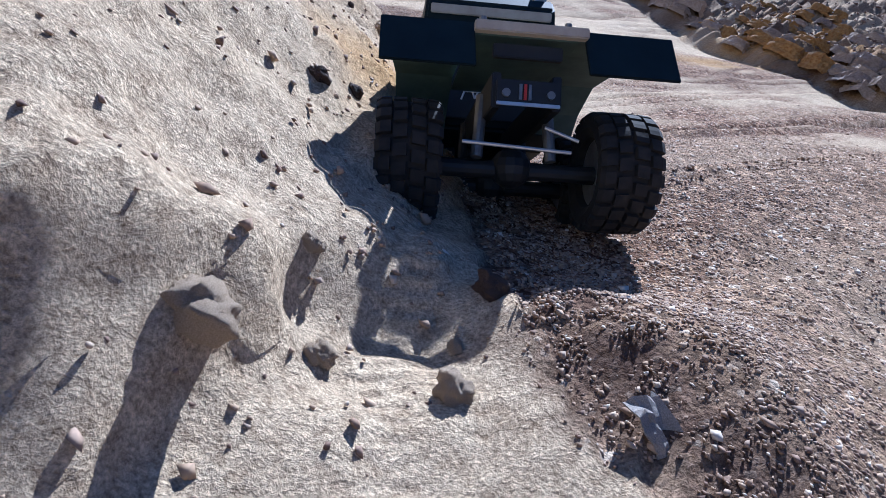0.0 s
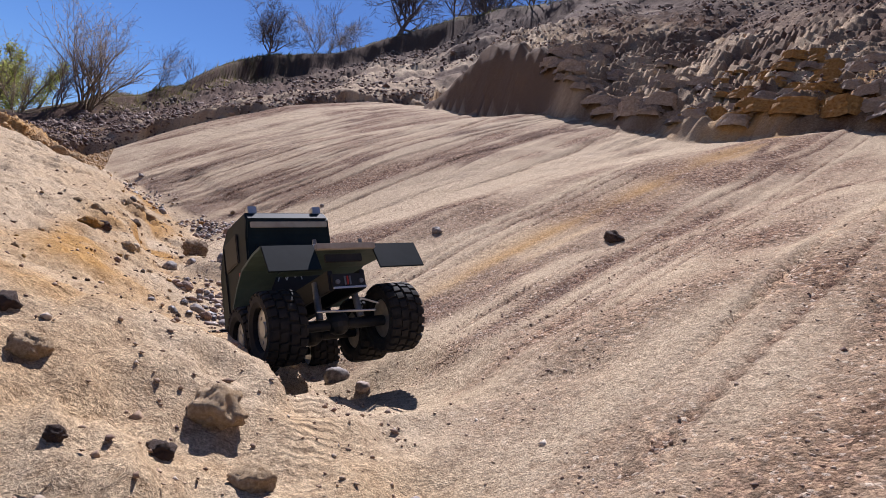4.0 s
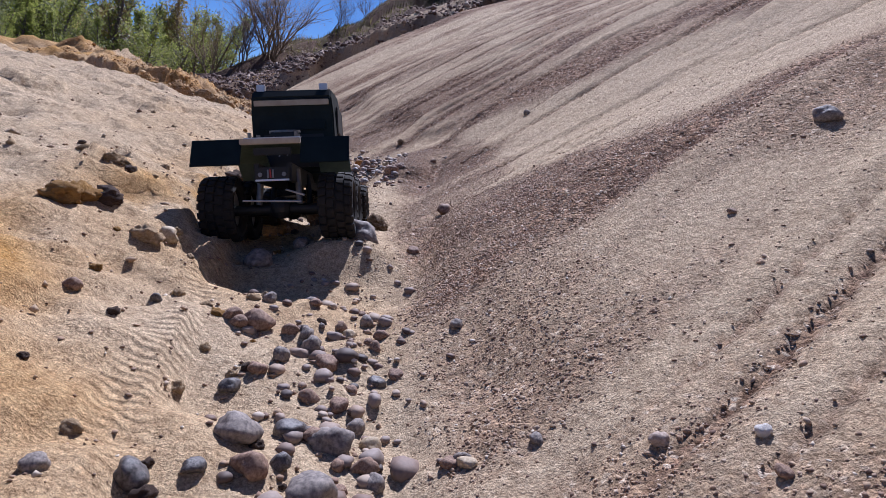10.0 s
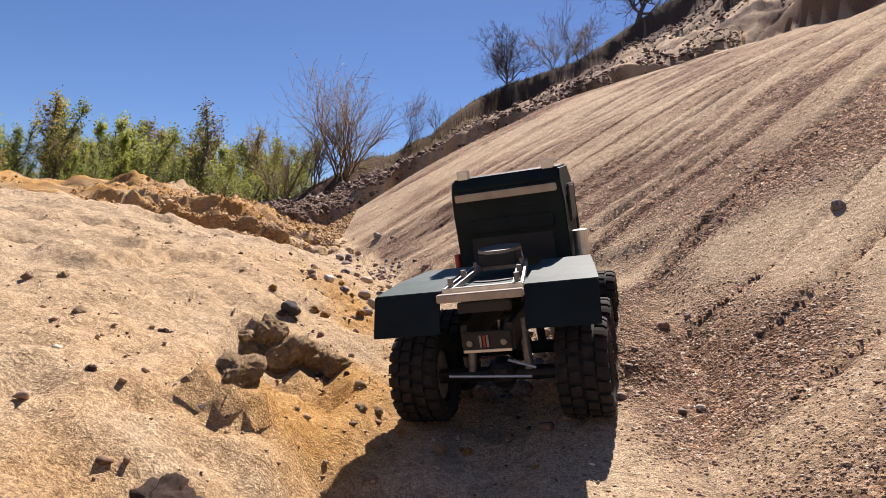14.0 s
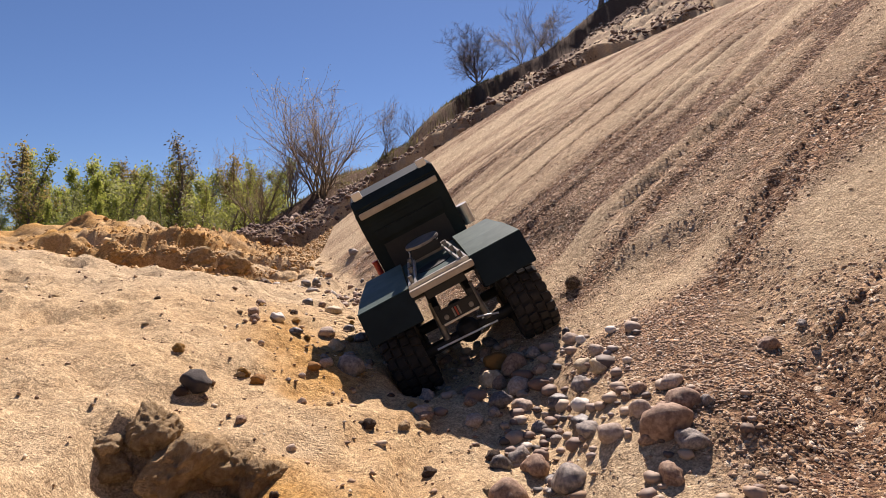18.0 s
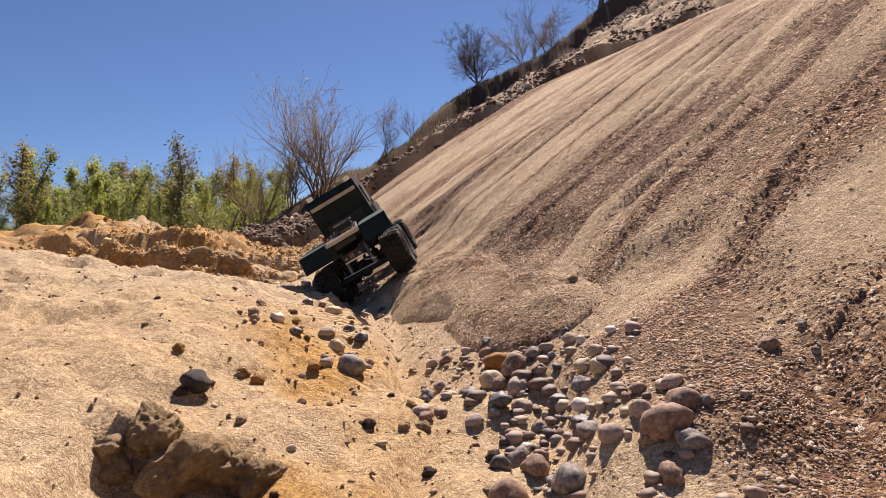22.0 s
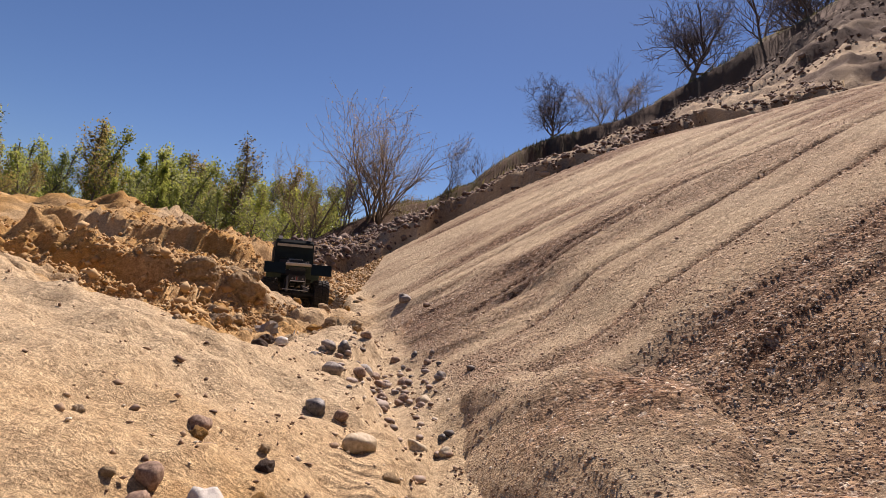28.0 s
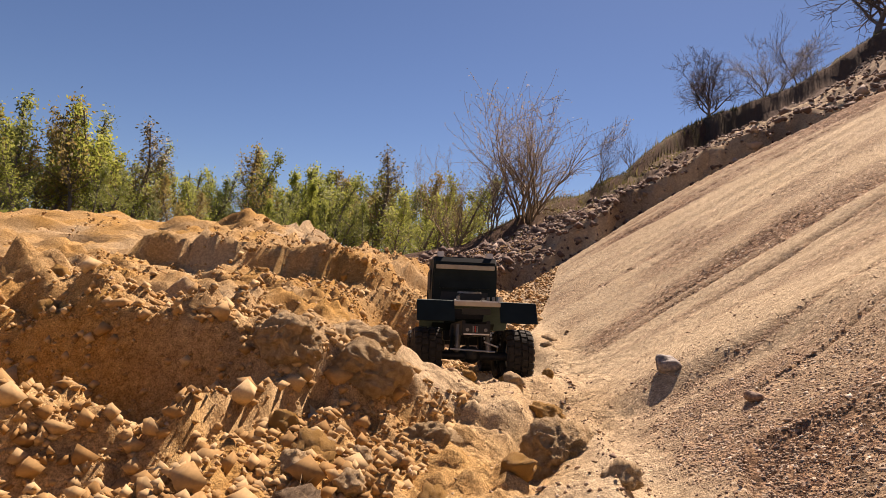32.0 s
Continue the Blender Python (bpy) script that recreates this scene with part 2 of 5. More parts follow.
# Lumpy mounds of sand on the floor: place, radius, height.
MOUNDS = ((-0.215, 0.30, 0.06, 0.022), (-0.28, -0.34, 0.07, 0.018), (-0.19, -0.16, 0.05, 0.012), (-0.37, -0.15, 0.06, 0.014), (-0.07, -2.14, 0.07, 0.012), (-0.62, 0.75, 0.09, 0.014), (-0.9, 0.6, 0.10, 0.025))

TRACK = table("-6:-0.7 -3.3:-0.23 -3:-0.17 -2.4:0.0 -1.9:0.12 -1.2:0.0 -0.9:-0.06 -0.5:-0.08 0:-0.12 0.5:-0.06 0.9:-0.1 1.5:-0.28 2:-0.4 2.6:-0.72 4:-1.3 9:-2")


def scree(x, y):
    """The raked slope and the floor at its foot."""
    toe, fl = np.interp(y, *TOE), np.interp(y, *FLOOR)
    d = x - toe
    up = np.where(d > 0, d, 0)
    up = np.sqrt(up * up + 0.0012) - np.sqrt(0.0012)
    left = np.clip(-d, 0, None)
    bank = 0.26 * (1 - np.exp(-left / 1.1)) * (0.35 + 0.65 * smooth(0.05, 0.5, left)) * (1 - 0.55 * smooth(1.4, 2.6, y))
    bank = bank * (1 - 0.30 * smooth(-2.9, -2.5, y) * smooth(-1.2, -1.6, y)) + 0.06 * smooth(0.25, 0.6, left) * smooth(-2.6, -3.1, y)
    z = fl + 0.66 * up - 0.045 * up * up + bank
    return z, d


# The truck's way: seconds, place of its rear end on the ground, and its turns.
TRUCK = [
    (0, -0.093, -3.034, -0.279, -19.2, -32.3, -17.1),
    (1, 0.054, -2.669, -0.255, -2.8, -21.9, -15.9),
    (2, 0.185, -2.214, -0.248, 5.8, -19.4, -18.4),
    (3, 0.233, -2.035, -0.156, -27.2, -13.6, 6.2),
    (3.5, 0.229, -1.918, -0.156, -28.5, -16.9, 11.5),
    (5.5, 0.128, -1.050, -0.317, 10.5, -6.4, 9.5),
    (6, 0.109, -0.850, -0.319, 14.6, -5.4, 6.0),
    (7, 0.062, -0.530, -0.302, 15.0, -3.0, 2.0),
    (8, 0.046, -0.410, -0.280, 11.5, -3.0, -5.8),
    (9, -0.030, -0.305, -0.282, 10.0, -3.2, -1.5),
    (10, -0.016, -0.393, -0.231, -7.9, -10.8, -2.4),
    (11, -0.022, -0.182, -0.224, -6.3, -0.3, -3.4),
    (12, -0.005, 0.067, -0.246, 4.0, -3.2, -11.9),
    (12.5, 0.004, 0.135, -0.234, 4.4, -5.0, -15.5),
    (13, 0.023, 0.202, -0.215, 5.1, -5.5, -17.0),
    (14, 0.057, 0.394, -0.203, 7.9, -10.2, -16.7),
    (15, 0.084, 0.541, -0.190, 12.5, -17.1, -14.4),
    (15.5, 0.088, 0.571, -0.178, 11.8, -20.9, -14.7),
    (17.5, 0.071, 0.867, -0.178, 11.2, -23.4, -1.4),
    (18, 0.064, 0.929, -0.169, 11.1, -25.6, 1.6),
    (19, 0.039, 1.056, -0.136, 6.2, -31.3, 6.8),
    (20, -0.024, 1.267, -0.111, 4.2, -33.3, 8.6),
    (21, -0.101, 1.484, -0.100, 5.5, -29.1, 6.0),
    (22, -0.172, 1.649, -0.090, 8.0, -28.0, -2.7),
    (23, -0.194, 1.835, -0.069, 9.8, -28.2, -3.8),
    (24, -0.260, 2.132, -0.023, -1.0, -32.9, 9.2),
    (24.5, -0.378, 2.257, -0.050, -0.6, -34.5, 10.0),
    (26.5, -0.640, 2.640, -0.061, -11.0, -14.0, 20.5),
    (27, -0.714, 2.830, -0.067, -7.0, -8.3, 21.4),
    (28, -0.817, 3.051, -0.086, -6.5, -3.5, 22.0),
    (29, -0.835, 3.104, -0.088, -5.2, -3.7, 20.4),
    (30, -0.790, 2.964, -0.094, -6.1, -3.6, 21.0),
    (31, -0.741, 2.886, -0.095, -7.0, -3.7, 20.9),
    (32, -0.718, 2.819, -0.089, -6.7, -2.7, 21.8),
]


def pressed(x, y, z):
    """The ground worn down where the truck stands on it."""
    for t, px, py, pz, rx, ry, rz in TRUCK:
        if t < 2.5:
            continue
        m = pose(px, py, pz, rx, ry, rz)
        up = m.to_3x3() @ Vector((0, 0, 1))
        c, n = math.cos(radians(rz)), math.sin(radians(rz))
        u, v = (x - px) * c + (y - py) * n, (y - py) * c - (x - px) * n
        wide = 0.30 if t > 26 else 0.16
        inside = smooth(wide, 0.125, -u) * smooth(0.24, 0.12, u) * smooth(-0.05, 0.02, v) * smooth(0.62 if t > 26 else 0.52, 0.44, v)
        flat = pz - (up.x * (x - px) + up.y * (y - py)) / up.z + 0.006
        z = z - inside * np.clip(z - flat, 0, 0.03 if t < 26 else 0.25)
        if 9.5 < t < 16:
            under = smooth(-0.02, 0.07, u) * smooth(0.24, 0.13, u) * smooth(-0.06, 0.03, v) * smooth(0.46, 0.36, v)
            z = z + under * np.clip(flat - 0.010 - z, 0, 0.045)
    return z


def land(x, y):
    """Height, and the shares of gravel, orange sand, dark earth with painted shade, and grass."""
    z, d = scree(x, y)
    az, r = np.degrees(np.arctan2(x, y)), np.hypot(x, y)
    near = np.exp(-((np.abs(x) / 3.0) ** 2)) * smooth(9, 4, np.abs(y))
    on = smooth(0.0, 0.10, d)
    # rills that run down the slope, and loose waves
    along, across = d * 0.30 + 0.05 * y, y - 0.46 * d + 0.06 * fbm(d * 1.3, y * 1.3, 2, 3)
    rill = fbm(across * 5.5, along * 1.2, 3, 21)
    rill2 = fbm(across * 15, along * 1.6, 2, 25)
    line = smooth(0.085, 0.0, np.abs(fbm(across * 6.5 + 0.3, along * 0.9, 2, 27))) * smooth(0.08, 0.3, d)
    z = z + on * (0.007 * rill2 * smooth(0.1, 0.5, d) - 0.009 * line)
    z = z + on * (0.018 * rill * smooth(0.0, 0.8, d) + 0.006 * fbm(x * 9, y * 9, 3, 5) + 0.035 * fbm(x * 0.9, y * 0.9, 2, 8) * smooth(0.2, 1.5, d))
    # the floor: lumps, ruts and clods
    lump = fbm(x * 4.2, y * 4.2, 4, 31)
    rough = smooth(-0.1, 0.5, -d)
    z = z + (1 - on) * (0.030 * lump * rough + 0.014 * fbm(x * 17, y * 17, 3, 41) + 0.007 * fbm(x * 45, y * 45, 2, 43) - 0.016 * rough * smooth(0.30, 0.62, fbm(x * 11, y * 11, 3, 42, 0.6)))
    # tracks in the sand, and narrow gullies cut into the slope
    vein = np.abs(fbm(across * 2.3 + 0.7, along * 0.5, 2, 23))
    gully = on * smooth(0.045, 0.0, vein) * smooth(0.1, 0.5, d)
    rut = np.exp(-(((y - np.interp(x, [0.25, 0.45, 0.58, 0.82, 1.33, 2.6], [-2.46, -2.413, -2.38, -2.29, -2.12, -1.7]) - 0.015 * fbm(x * 7, y * 7, 3, 28)) / 0.013) ** 2)) * smooth(0.2, 0.35, x) * smooth(3.0, 2.2, x)
    gully = np.maximum(gully, rut)
    z = z - (0.017 + 0.010 * fbm(x * 20, y * 20, 2, 24)) * gully
    step0 = np.interp(x, [-0.8, -0.42, -0.33, -0.27, -0.21, -0.1], [-3.3, -3.21, -3.19, -3.10, -3.06, -3.16]) + 0.035 * fbm(x * 14, y * 14, 3, 45) - y
    z = z - (0.040 * smooth(0.0, 0.09, step0) + 0.05 * smooth(0.0, 0.05, step0) * smooth(-0.36, -0.44, x)) * smooth(-0.06, -0.14, x) * smooth(-1.3, -0.7, x) * (1 + 0.5 * lump)
    z = z - 0.09 * np.exp(-(((x + 0.30) / 0.16) ** 4) - ((y + 1.80 - 0.3 * (x + 0.3)) / 0.09) ** 4)
    z = z + 0.085 * np.exp(-(((x + 0.09) / 0.15) ** 2) - ((y + 3.24) / 0.14) ** 2)
    for mx, my, mr, mh in MOUNDS:
        q = np.hypot(x - mx, (y - my) * 1.3) / mr + 0.55 * fbm(x * 19, y * 19, 3, 46, 0.6)
        z = z + mh * smooth(1.0, 0.70, q) * (0.7 + 1.4 * (0.35 - np.abs(fbm(x * 26, y * 26, 3, 48, 0.65))))
    z = z - 0.016 * np.exp(-((x / 0.14) ** 2) - ((y + 0.3) / 0.22) ** 2)
    brink = np.interp(x, [-0.6, -0.34, -0.24, -0.18, -0.13], [0.50, 0.60, 0.585, 0.59, 0.52]) + 0.035 * fbm(x * 16, y * 16, 3, 50, 0.6) - y
    z = z - 0.034 * smooth(0.0, 0.045, brink) * smooth(0.26, 0.08, brink) * smooth(-0.32, -0.27, x + 0.05 * fbm(x * 20, y * 20, 2, 55)) * smooth(-0.11, -0.16, x) * (1 + 0.6 * fbm(x * 24, y * 24, 2, 53))
    # fresh sand slid over the stones
    lobe = smooth(-0.03, 0.07, d - 0.03 * fbm(y * 5, x * 5, 2, 47)) * smooth(0.34, 0.06, d) * smooth(0.78, 1.02, y) * smooth(1.95, 1.6, y)
    z = z + 0.034 * lobe * (1 + 0.6 * fbm(x * 5, y * 5, 2, 49))
    # hollow with a torn rim beside the track, and a dug bank beyond
    bend = y - 2.13 - 0.18 * (x + 1.06) - 0.025 * fbm(x * 9, y * 9, 3, 52)
    hol = np.exp(-(((x + 1.12) / 0.27) ** 6) - (bend / 0.10) ** 8)
    z = z - 0.13 * hol + 0.035 * np.exp(-(((x + 1.15) / 0.35) ** 4) - ((bend - 0.20) / 0.10) ** 2)
    cut = np.interp(x, [-1.1, -0.95, -0.83, -0.80, -0.68, -0.5], [1.86, 1.95, 2.08, 2.36, 2.46, 2.5]) + 0.06 * fbm(x * 9, y * 9, 4, 54, 0.65) - y
    plate = x + 0.545 + 0.5 * np.clip(1.56 - y, 0, 2) + 0.03 * fbm(x * 6, y * 6, 3, 56)
    trench = smooth(0.0, 0.08, cut) * smooth(1.50, 1.72, y + 0.10 * fbm(x * 5, y * 5, 2, 58)) * smooth(-0.42, -0.56, x) * smooth(-1.35, -1.0, x)
    z = z - trench * (0.060 + 0.02 * lump)
    shelf = np.exp(-(((x + 1.75) / 0.50) ** 6)) * smooth(0.0, 0.05, y - 3.66 - 0.22 * (x + 1.33) - 0.08 * fbm(x * 6, y * 6, 4, 60, 0.65)) * smooth(4.6, 4.0, y)
    z = z + 0.12 * shelf
    billow = np.abs(fbm(x * 6.0, y * 6.0, 3, 51))
    crumb = 0.12 + 1.1 * np.abs(fbm(x * 13, y * 13, 2, 57))
    churn = smooth(-0.55, -0.80, x + 0.06 * y) * smooth(1.70, 1.95, y + 0.25 * (x + 0.6)) * smooth(10, 6, y)
    tread = smooth(0.25, 0.45, np.abs(fbm(x * 0.9 + y * 0.5, y * 2.2 - x * 0.4, 2, 59)))
    knob = np.abs(fbm(x * 10, y * 10, 2, 62, 0.6))
    z = z + churn * (1 - 0.85 * hol) * (0.03 * billow + 0.030 * crumb + 0.035 * knob - 0.05 * tread - 0.022) + np.maximum(churn, trench) * (1 - 0.9 * hol) * (0.016 * (np.abs(fbm(x * 17, y * 17, 2, 63, 0.6)) - 0.12) + 0.030 * (np.abs(fbm(x * 31, y * 31, 2, 64, 0.6)) - 0.12))
    lip = np.exp(-(((x + 0.85) / 0.11) ** 2) - ((y - 2.46) / 0.12) ** 2)
    z = z + 0.045 * lip * (0.6 + crumb)
    z = z + 0.16 * np.exp(-(((x + 2.48) / 0.55) ** 2) - ((y - 4.7) / 0.45) ** 2) * (0.8 + 0.6 * lump)
    ring = np.exp(-(((r - 6.3) / 1.3) ** 2)) * smooth(-12, -22, az) * smooth(-110, -70, az)
    z = z + ring * (0.05 + 0.12 * fbm(x * 1.3, y * 1.3, 3, 55))
    # hill, cliff and ridge
    azc = az - 2.0 * np.clip(r - 5.35, 0, 3.2) * smooth(45, 36, az) * smooth(20, 24, az)
    edge = np.interp(azc, *EDGE) + 0.06 * fbm(az * 0.25, r * 0, 2, 61) * smooth(25, 30, az)
    rr, rz = np.interp(az, *RIDGE_R), np.interp(az, *RIDGE_Z)
    zb = scree(np.sin(np.radians(azc)) * edge, np.cos(np.radians(azc)) * edge)[0]
    u = np.clip((r - edge) / (rr - edge), 0, 1)
    cliff = smooth(24.2, 25.3, azc) * smooth(150, 120, az)
    step = cliff * smooth(0, 0.10, r - edge) * (0.14 - 0.09 * smooth(42, 52, az) + 0.62 * np.interp(azc, [24.2, 34.5, 40.0, 46.0, 52.0, 58.0], [0, 1, 0.80, 0.62, 0.34, 0.0]) + 0.20 * np.abs(fbm(az * 0.3, r * 1.2, 4, 63)))
    low = (1 - cliff) * (0.13 + 0.16 * fbm(x * 1.3, y * 1.3, 4, 65, 0.65)) * smooth(0.28, 0.40, r - edge + 0.45 * fbm(x * 2.1, y * 2.1, 4, 64, 0.65)) * smooth(-24, -12, az)
    dip = (1 - cliff) * 0.06 * smooth(0.0, 0.15, r - edge) * smooth(0.5, 0.25, r - edge)
    rubble = (0.10 * fbm(x * 3.1, y * 3.1, 4, 69, 0.65) + 0.08 * (0.4 - np.abs(fbm(x * 4.5, y * 4.5, 4, 70, 0.6)))) * np.minimum(u * 14, 1) * (1 - smooth(0.9, 1.0, u)) * (1 - 0.85 * smooth(24.3, 25.5, az) * smooth(56, 50, az) * smooth(0.55, 0.25, r - edge))
    top = np.maximum(rz - zb, 0.1)
    brow = np.minimum(0.048 * rr, 0.34 * top) * np.clip(0.8 + 0.9 * fbm(az * 0.16, r * 0, 4, 66), 0.25, 1.4)
    rise = np.maximum(top - brow, 0.02)
    face = zb + rise * np.power(np.clip(u, 1e-4, 1), np.where(cliff > 0.5, 0.95, 1.05)) + np.minimum(step, top * 0.8) * (1 - u) + np.minimum(low, top * 0.4) * (1 - u) - dip
    face = face + rubble * (0.5 + 1.1 * smooth(3, 16, r)) + 0.5 * (1 - cliff) * smooth(6, 14, r) * fbm(x * 0.5, y * 0.5, 3, 68) * (u < 0.93)
    band = 0.085 + 0.05 * vnoise(az * 0.05, az * 0 + 2.5, 73)
    q = (face + 0.12 * fbm(x * 1.1, y * 1.1, 4, 75) + 0.5 * 0.1 * x) / band
    fr = q - np.floor(q)
    face = face + cliff * smooth(0.01, 0.06, u) * smooth(0.75, 0.45, u) * (0.35 + 0.9 * vnoise(az * 0.35, face * 2.1, 74)) * band * (smooth(0.70, 0.95, fr) - fr)
    flute = np.abs(fbm(az * 0.55, r * 0.5, 3, 76))
    face = face - cliff * smooth(42, 47, az) * 0.10 * smooth(0.10, 0.0, flute) * smooth(0.0, 0.05, u) * smooth(0.6, 0.3, u)
    face = face + brow * (0.75 * smooth(0.925, 0.985, u + 0.020 * fbm(az * 0.5, r * 0.3, 3, 72, 0.55)) + 0.25 * smooth(0.80, 0.95, u)) + np.where(u >= 1, 0.25 * fbm(x * 0.35, y * 0.35, 3, 71), 0)
    hill = (r > edge) & (az > -26)
    blend = smooth(-26, -17, az)
    blend = blend * np.where((az > 24) & (az < 45), np.maximum(np.clip((azc - 24.3) / 8.0, 0, 1), smooth(7.4, 9.8, r)), 1)
    z = np.where(hill, z * (1 - blend) + face * blend, z)
    blend = smooth(-26, -17, az)
    start = smooth(-2.40, -2.62, y) * smooth(-4.2, -3.8, y)
    lined = x - np.interp(y, [-3.8, -3.3, -3.13, -2.95, -2.75, -2.5], [-0.10, -0.135, -0.150, -0.085, -0.045, 0.06]) - 0.022 * fbm(x * 22, y * 22, 3, 101, 0.6)
    loose = start * smooth(-0.008, 0.012, lined) * smooth(3.0, 1.2, x)
    z = z - 0.014 * loose * smooth(0.30, 0.10, lined) + start * np.exp(-(((lined - 0.03) / 0.03) ** 2)) * 0.016 * np.abs(fbm(x * 38, y * 38, 2, 103))
    z = pressed(x, y, z)
    # soils; the dark share also carries shade on cliff, hill and ridge
    gravel = np.maximum(on * np.clip(0.42 + 0.5 * rill + 0.75 * line - 0.5 * rill2 + 0.8 * fbm(x * 1.1, y * 1.1, 3, 81) + 0.6 * fbm(x * 4, y * 4, 2, 82) - 1.0 * smooth(0.26, 0.42, d) * smooth(-0.3, 0.1, y) * smooth(0.95, 0.7, y) + 0.38 * smooth(0.85, 1.1, y) * smooth(2.6, 2.1, y) * smooth(0.9, 0.5, d) + 0.35 * smooth(-2.5, -2.9, y), 0.05, 1), 0.95 * gully)
    gravel = np.where(start > 0, gravel * (1 - start) + start * loose * np.clip(0.85 + 0.5 * rill - 0.7 * smooth(0.7, 1.6, x) + 0.4 * fbm(x * 3, y * 3, 3, 105), 0.25, 1), gravel)
    orange = np.clip(1.7 * fbm(x * 1.9 + 3, y * 1.9, 3, 83) - 0.10, 0, 1) * (1 - on) * (0.45 + 0.55 * smooth(0.4, -0.1, y)) * np.exp(-(((-d - 0.2) / 0.45) ** 2)) + on * 0.9 * np.exp(-(((across + 1.30 + 0.05 * rill2) / 0.11) ** 2)) * smooth(0.05, 0.7, d) * np.clip(0.75 + 0.8 * rill2, 0, 1)
    orange = np.maximum(orange, np.maximum(churn * np.clip(0.68 + 0.8 * lump, 0.2, 1.0), 0.9 * trench * np.clip(0.7 + 0.8 * lump, 0.1, 1)))
    orange = np.maximum(orange, (1 - on) * smooth(-1.9, -1.7, y) * smooth(-0.75, -1.0, y) * smooth(-1.7, -0.9, x) * np.clip(0.55 + 0.9 * lump, 0, 1) * smooth(0.0, 0.3, -d))
    spot = np.exp(-(((x - np.interp(y, *TRACK) + 0.07) / 0.13) ** 2)) * smooth(-0.7, -0.4, y) * smooth(1.5, 1.0, y) + np.exp(-(((x - 0.04) / 0.09) ** 2) - ((y + 2.12) / 0.15) ** 2) + np.exp(-(((x + 0.20) / 0.14) ** 2) - ((y + 1.86) / 0.10) ** 2) + 1.3 * np.exp(-(((x + 0.27) / 0.09) ** 2) - ((y + 0.80) / 0.30) ** 2) + 1.5 * np.exp(-(((x + 0.105) / 0.08) ** 2) - ((y + 0.12) / 0.20) ** 2)
    orange = np.maximum(orange, (1 - on) * spot * np.clip(0.55 + 1.6 * fbm(x * 6, y * 6, 3, 84), 0, 0.95))
    dark = 0.45 * on * line * np.clip(0.5 + 1.2 * fbm(x * 9, y * 9, 2, 30), 0, 1)
    # brown earth, plus scarp shade painted in towards the ridge
    dark = np.where(hill, blend * np.where(cliff > 0.5, np.clip(0.32 + 1.0 * fbm(az * 0.2, u * 14, 4, 85) + 0.75 * smooth(0.15, 0.6, u), 0, 0.9), np.clip(0.34 + 0.95 * smooth(0.03, 0.22, u) * smooth(18, 2, az) + 0.95 * smooth(0.35, 0.75, u) + 1.2 * fbm(x * 1.6, y * 1.6, 4, 87), 0, 0.95)), dark)
    # shade of the steep cut face, painted along the cliff's foot
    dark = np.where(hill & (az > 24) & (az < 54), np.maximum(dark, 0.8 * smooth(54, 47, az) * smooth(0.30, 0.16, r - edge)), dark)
    gravel = np.where(hill, gravel * 0.35, gravel)
    rust = cliff * np.exp(-(((az - 92) / 16) ** 2)) * smooth(0.30, 0.0, u) * np.clip(0.6 + 1.2 * fbm(az * 0.5, r * 3, 3, 89), 0, 1)
    orange = np.where(hill, np.maximum(orange * 0.2, rust), orange)
    dark = np.maximum(dark, 0.65 * rut * np.clip(0.6 + 1.5 * fbm(x * 25, y * 25, 2, 29), 0, 1))
    dark = np.clip(dark + 0.75 * churn * np.clip(fbm(x * 3, y * 3, 3, 91), 0, 1) * 0.5, 0, 1)
    dark = np.maximum(dark, 0.85 * start * np.exp(-(((lined - 0.035) / 0.035) ** 2)) * np.clip(0.7 + 1.5 * fbm(x * 14, y * 14, 3, 107), 0, 1))
    # dark band under the ridge: brown soil with the brow's shade painted in
    dark = np.where(hill & (az < 62), np.maximum(dark, 0.93 * smooth(0.89, 0.94, u) * smooth(1.0, 0.985, u)), dark)
    grass = np.where(hill, smooth(0.985, 1.0, u) * np.clip(0.7 + fbm(x * 0.8, y * 0.8, 3, 93), 0, 1), 0)
    grass = np.maximum(grass, np.where(hill, smooth(0.6, 0.85, u) * smooth(-12, -6, az) * smooth(8, 3, az) * 0.6 * np.clip(0.4 + 1.5 * fbm(x * 1.5, y * 1.5, 3, 95), 0, 1), 0))
    grass = np.maximum(grass, smooth(14, 22, r) * smooth(-20, -27, az))
    track = (1 - on) * np.exp(-(((x - np.interp(y, *TRACK)) / 0.026) ** 4)) * np.clip(0.6 + 1.5 * lump, 0, 1)
    return z, np.stack([gravel, orange, dark, np.clip(grass, 0, 1)], -1), track


GRID = {}


def height(x, y):
    """The ground's height, read from its own grid."""
    xs, ys, zs = GRID["x"], GRID["y"], GRID["z"]
    i, j = int(np.searchsorted(xs, x)) - 1, int(np.searchsorted(ys, y)) - 1
    u, v = (x - xs[i]) / (xs[i + 1] - xs[i]), (y - ys[j]) / (ys[j + 1] - ys[j])
    return float((zs[j, i] * (1 - u) + zs[j, i + 1] * u) * (1 - v) + (zs[j + 1, i] * (1 - u) + zs[j + 1, i + 1] * u) * v)


def spaced(*stretches):
    """Grid lines: pairs of an end and the step up to it, from the first value on."""
    vals = [stretches[0]]
    for end, step, grow in stretches[1:]:
        while vals[-1] < end:
            vals.append(vals[-1] + step)
            step *= grow
    return np.array(vals)


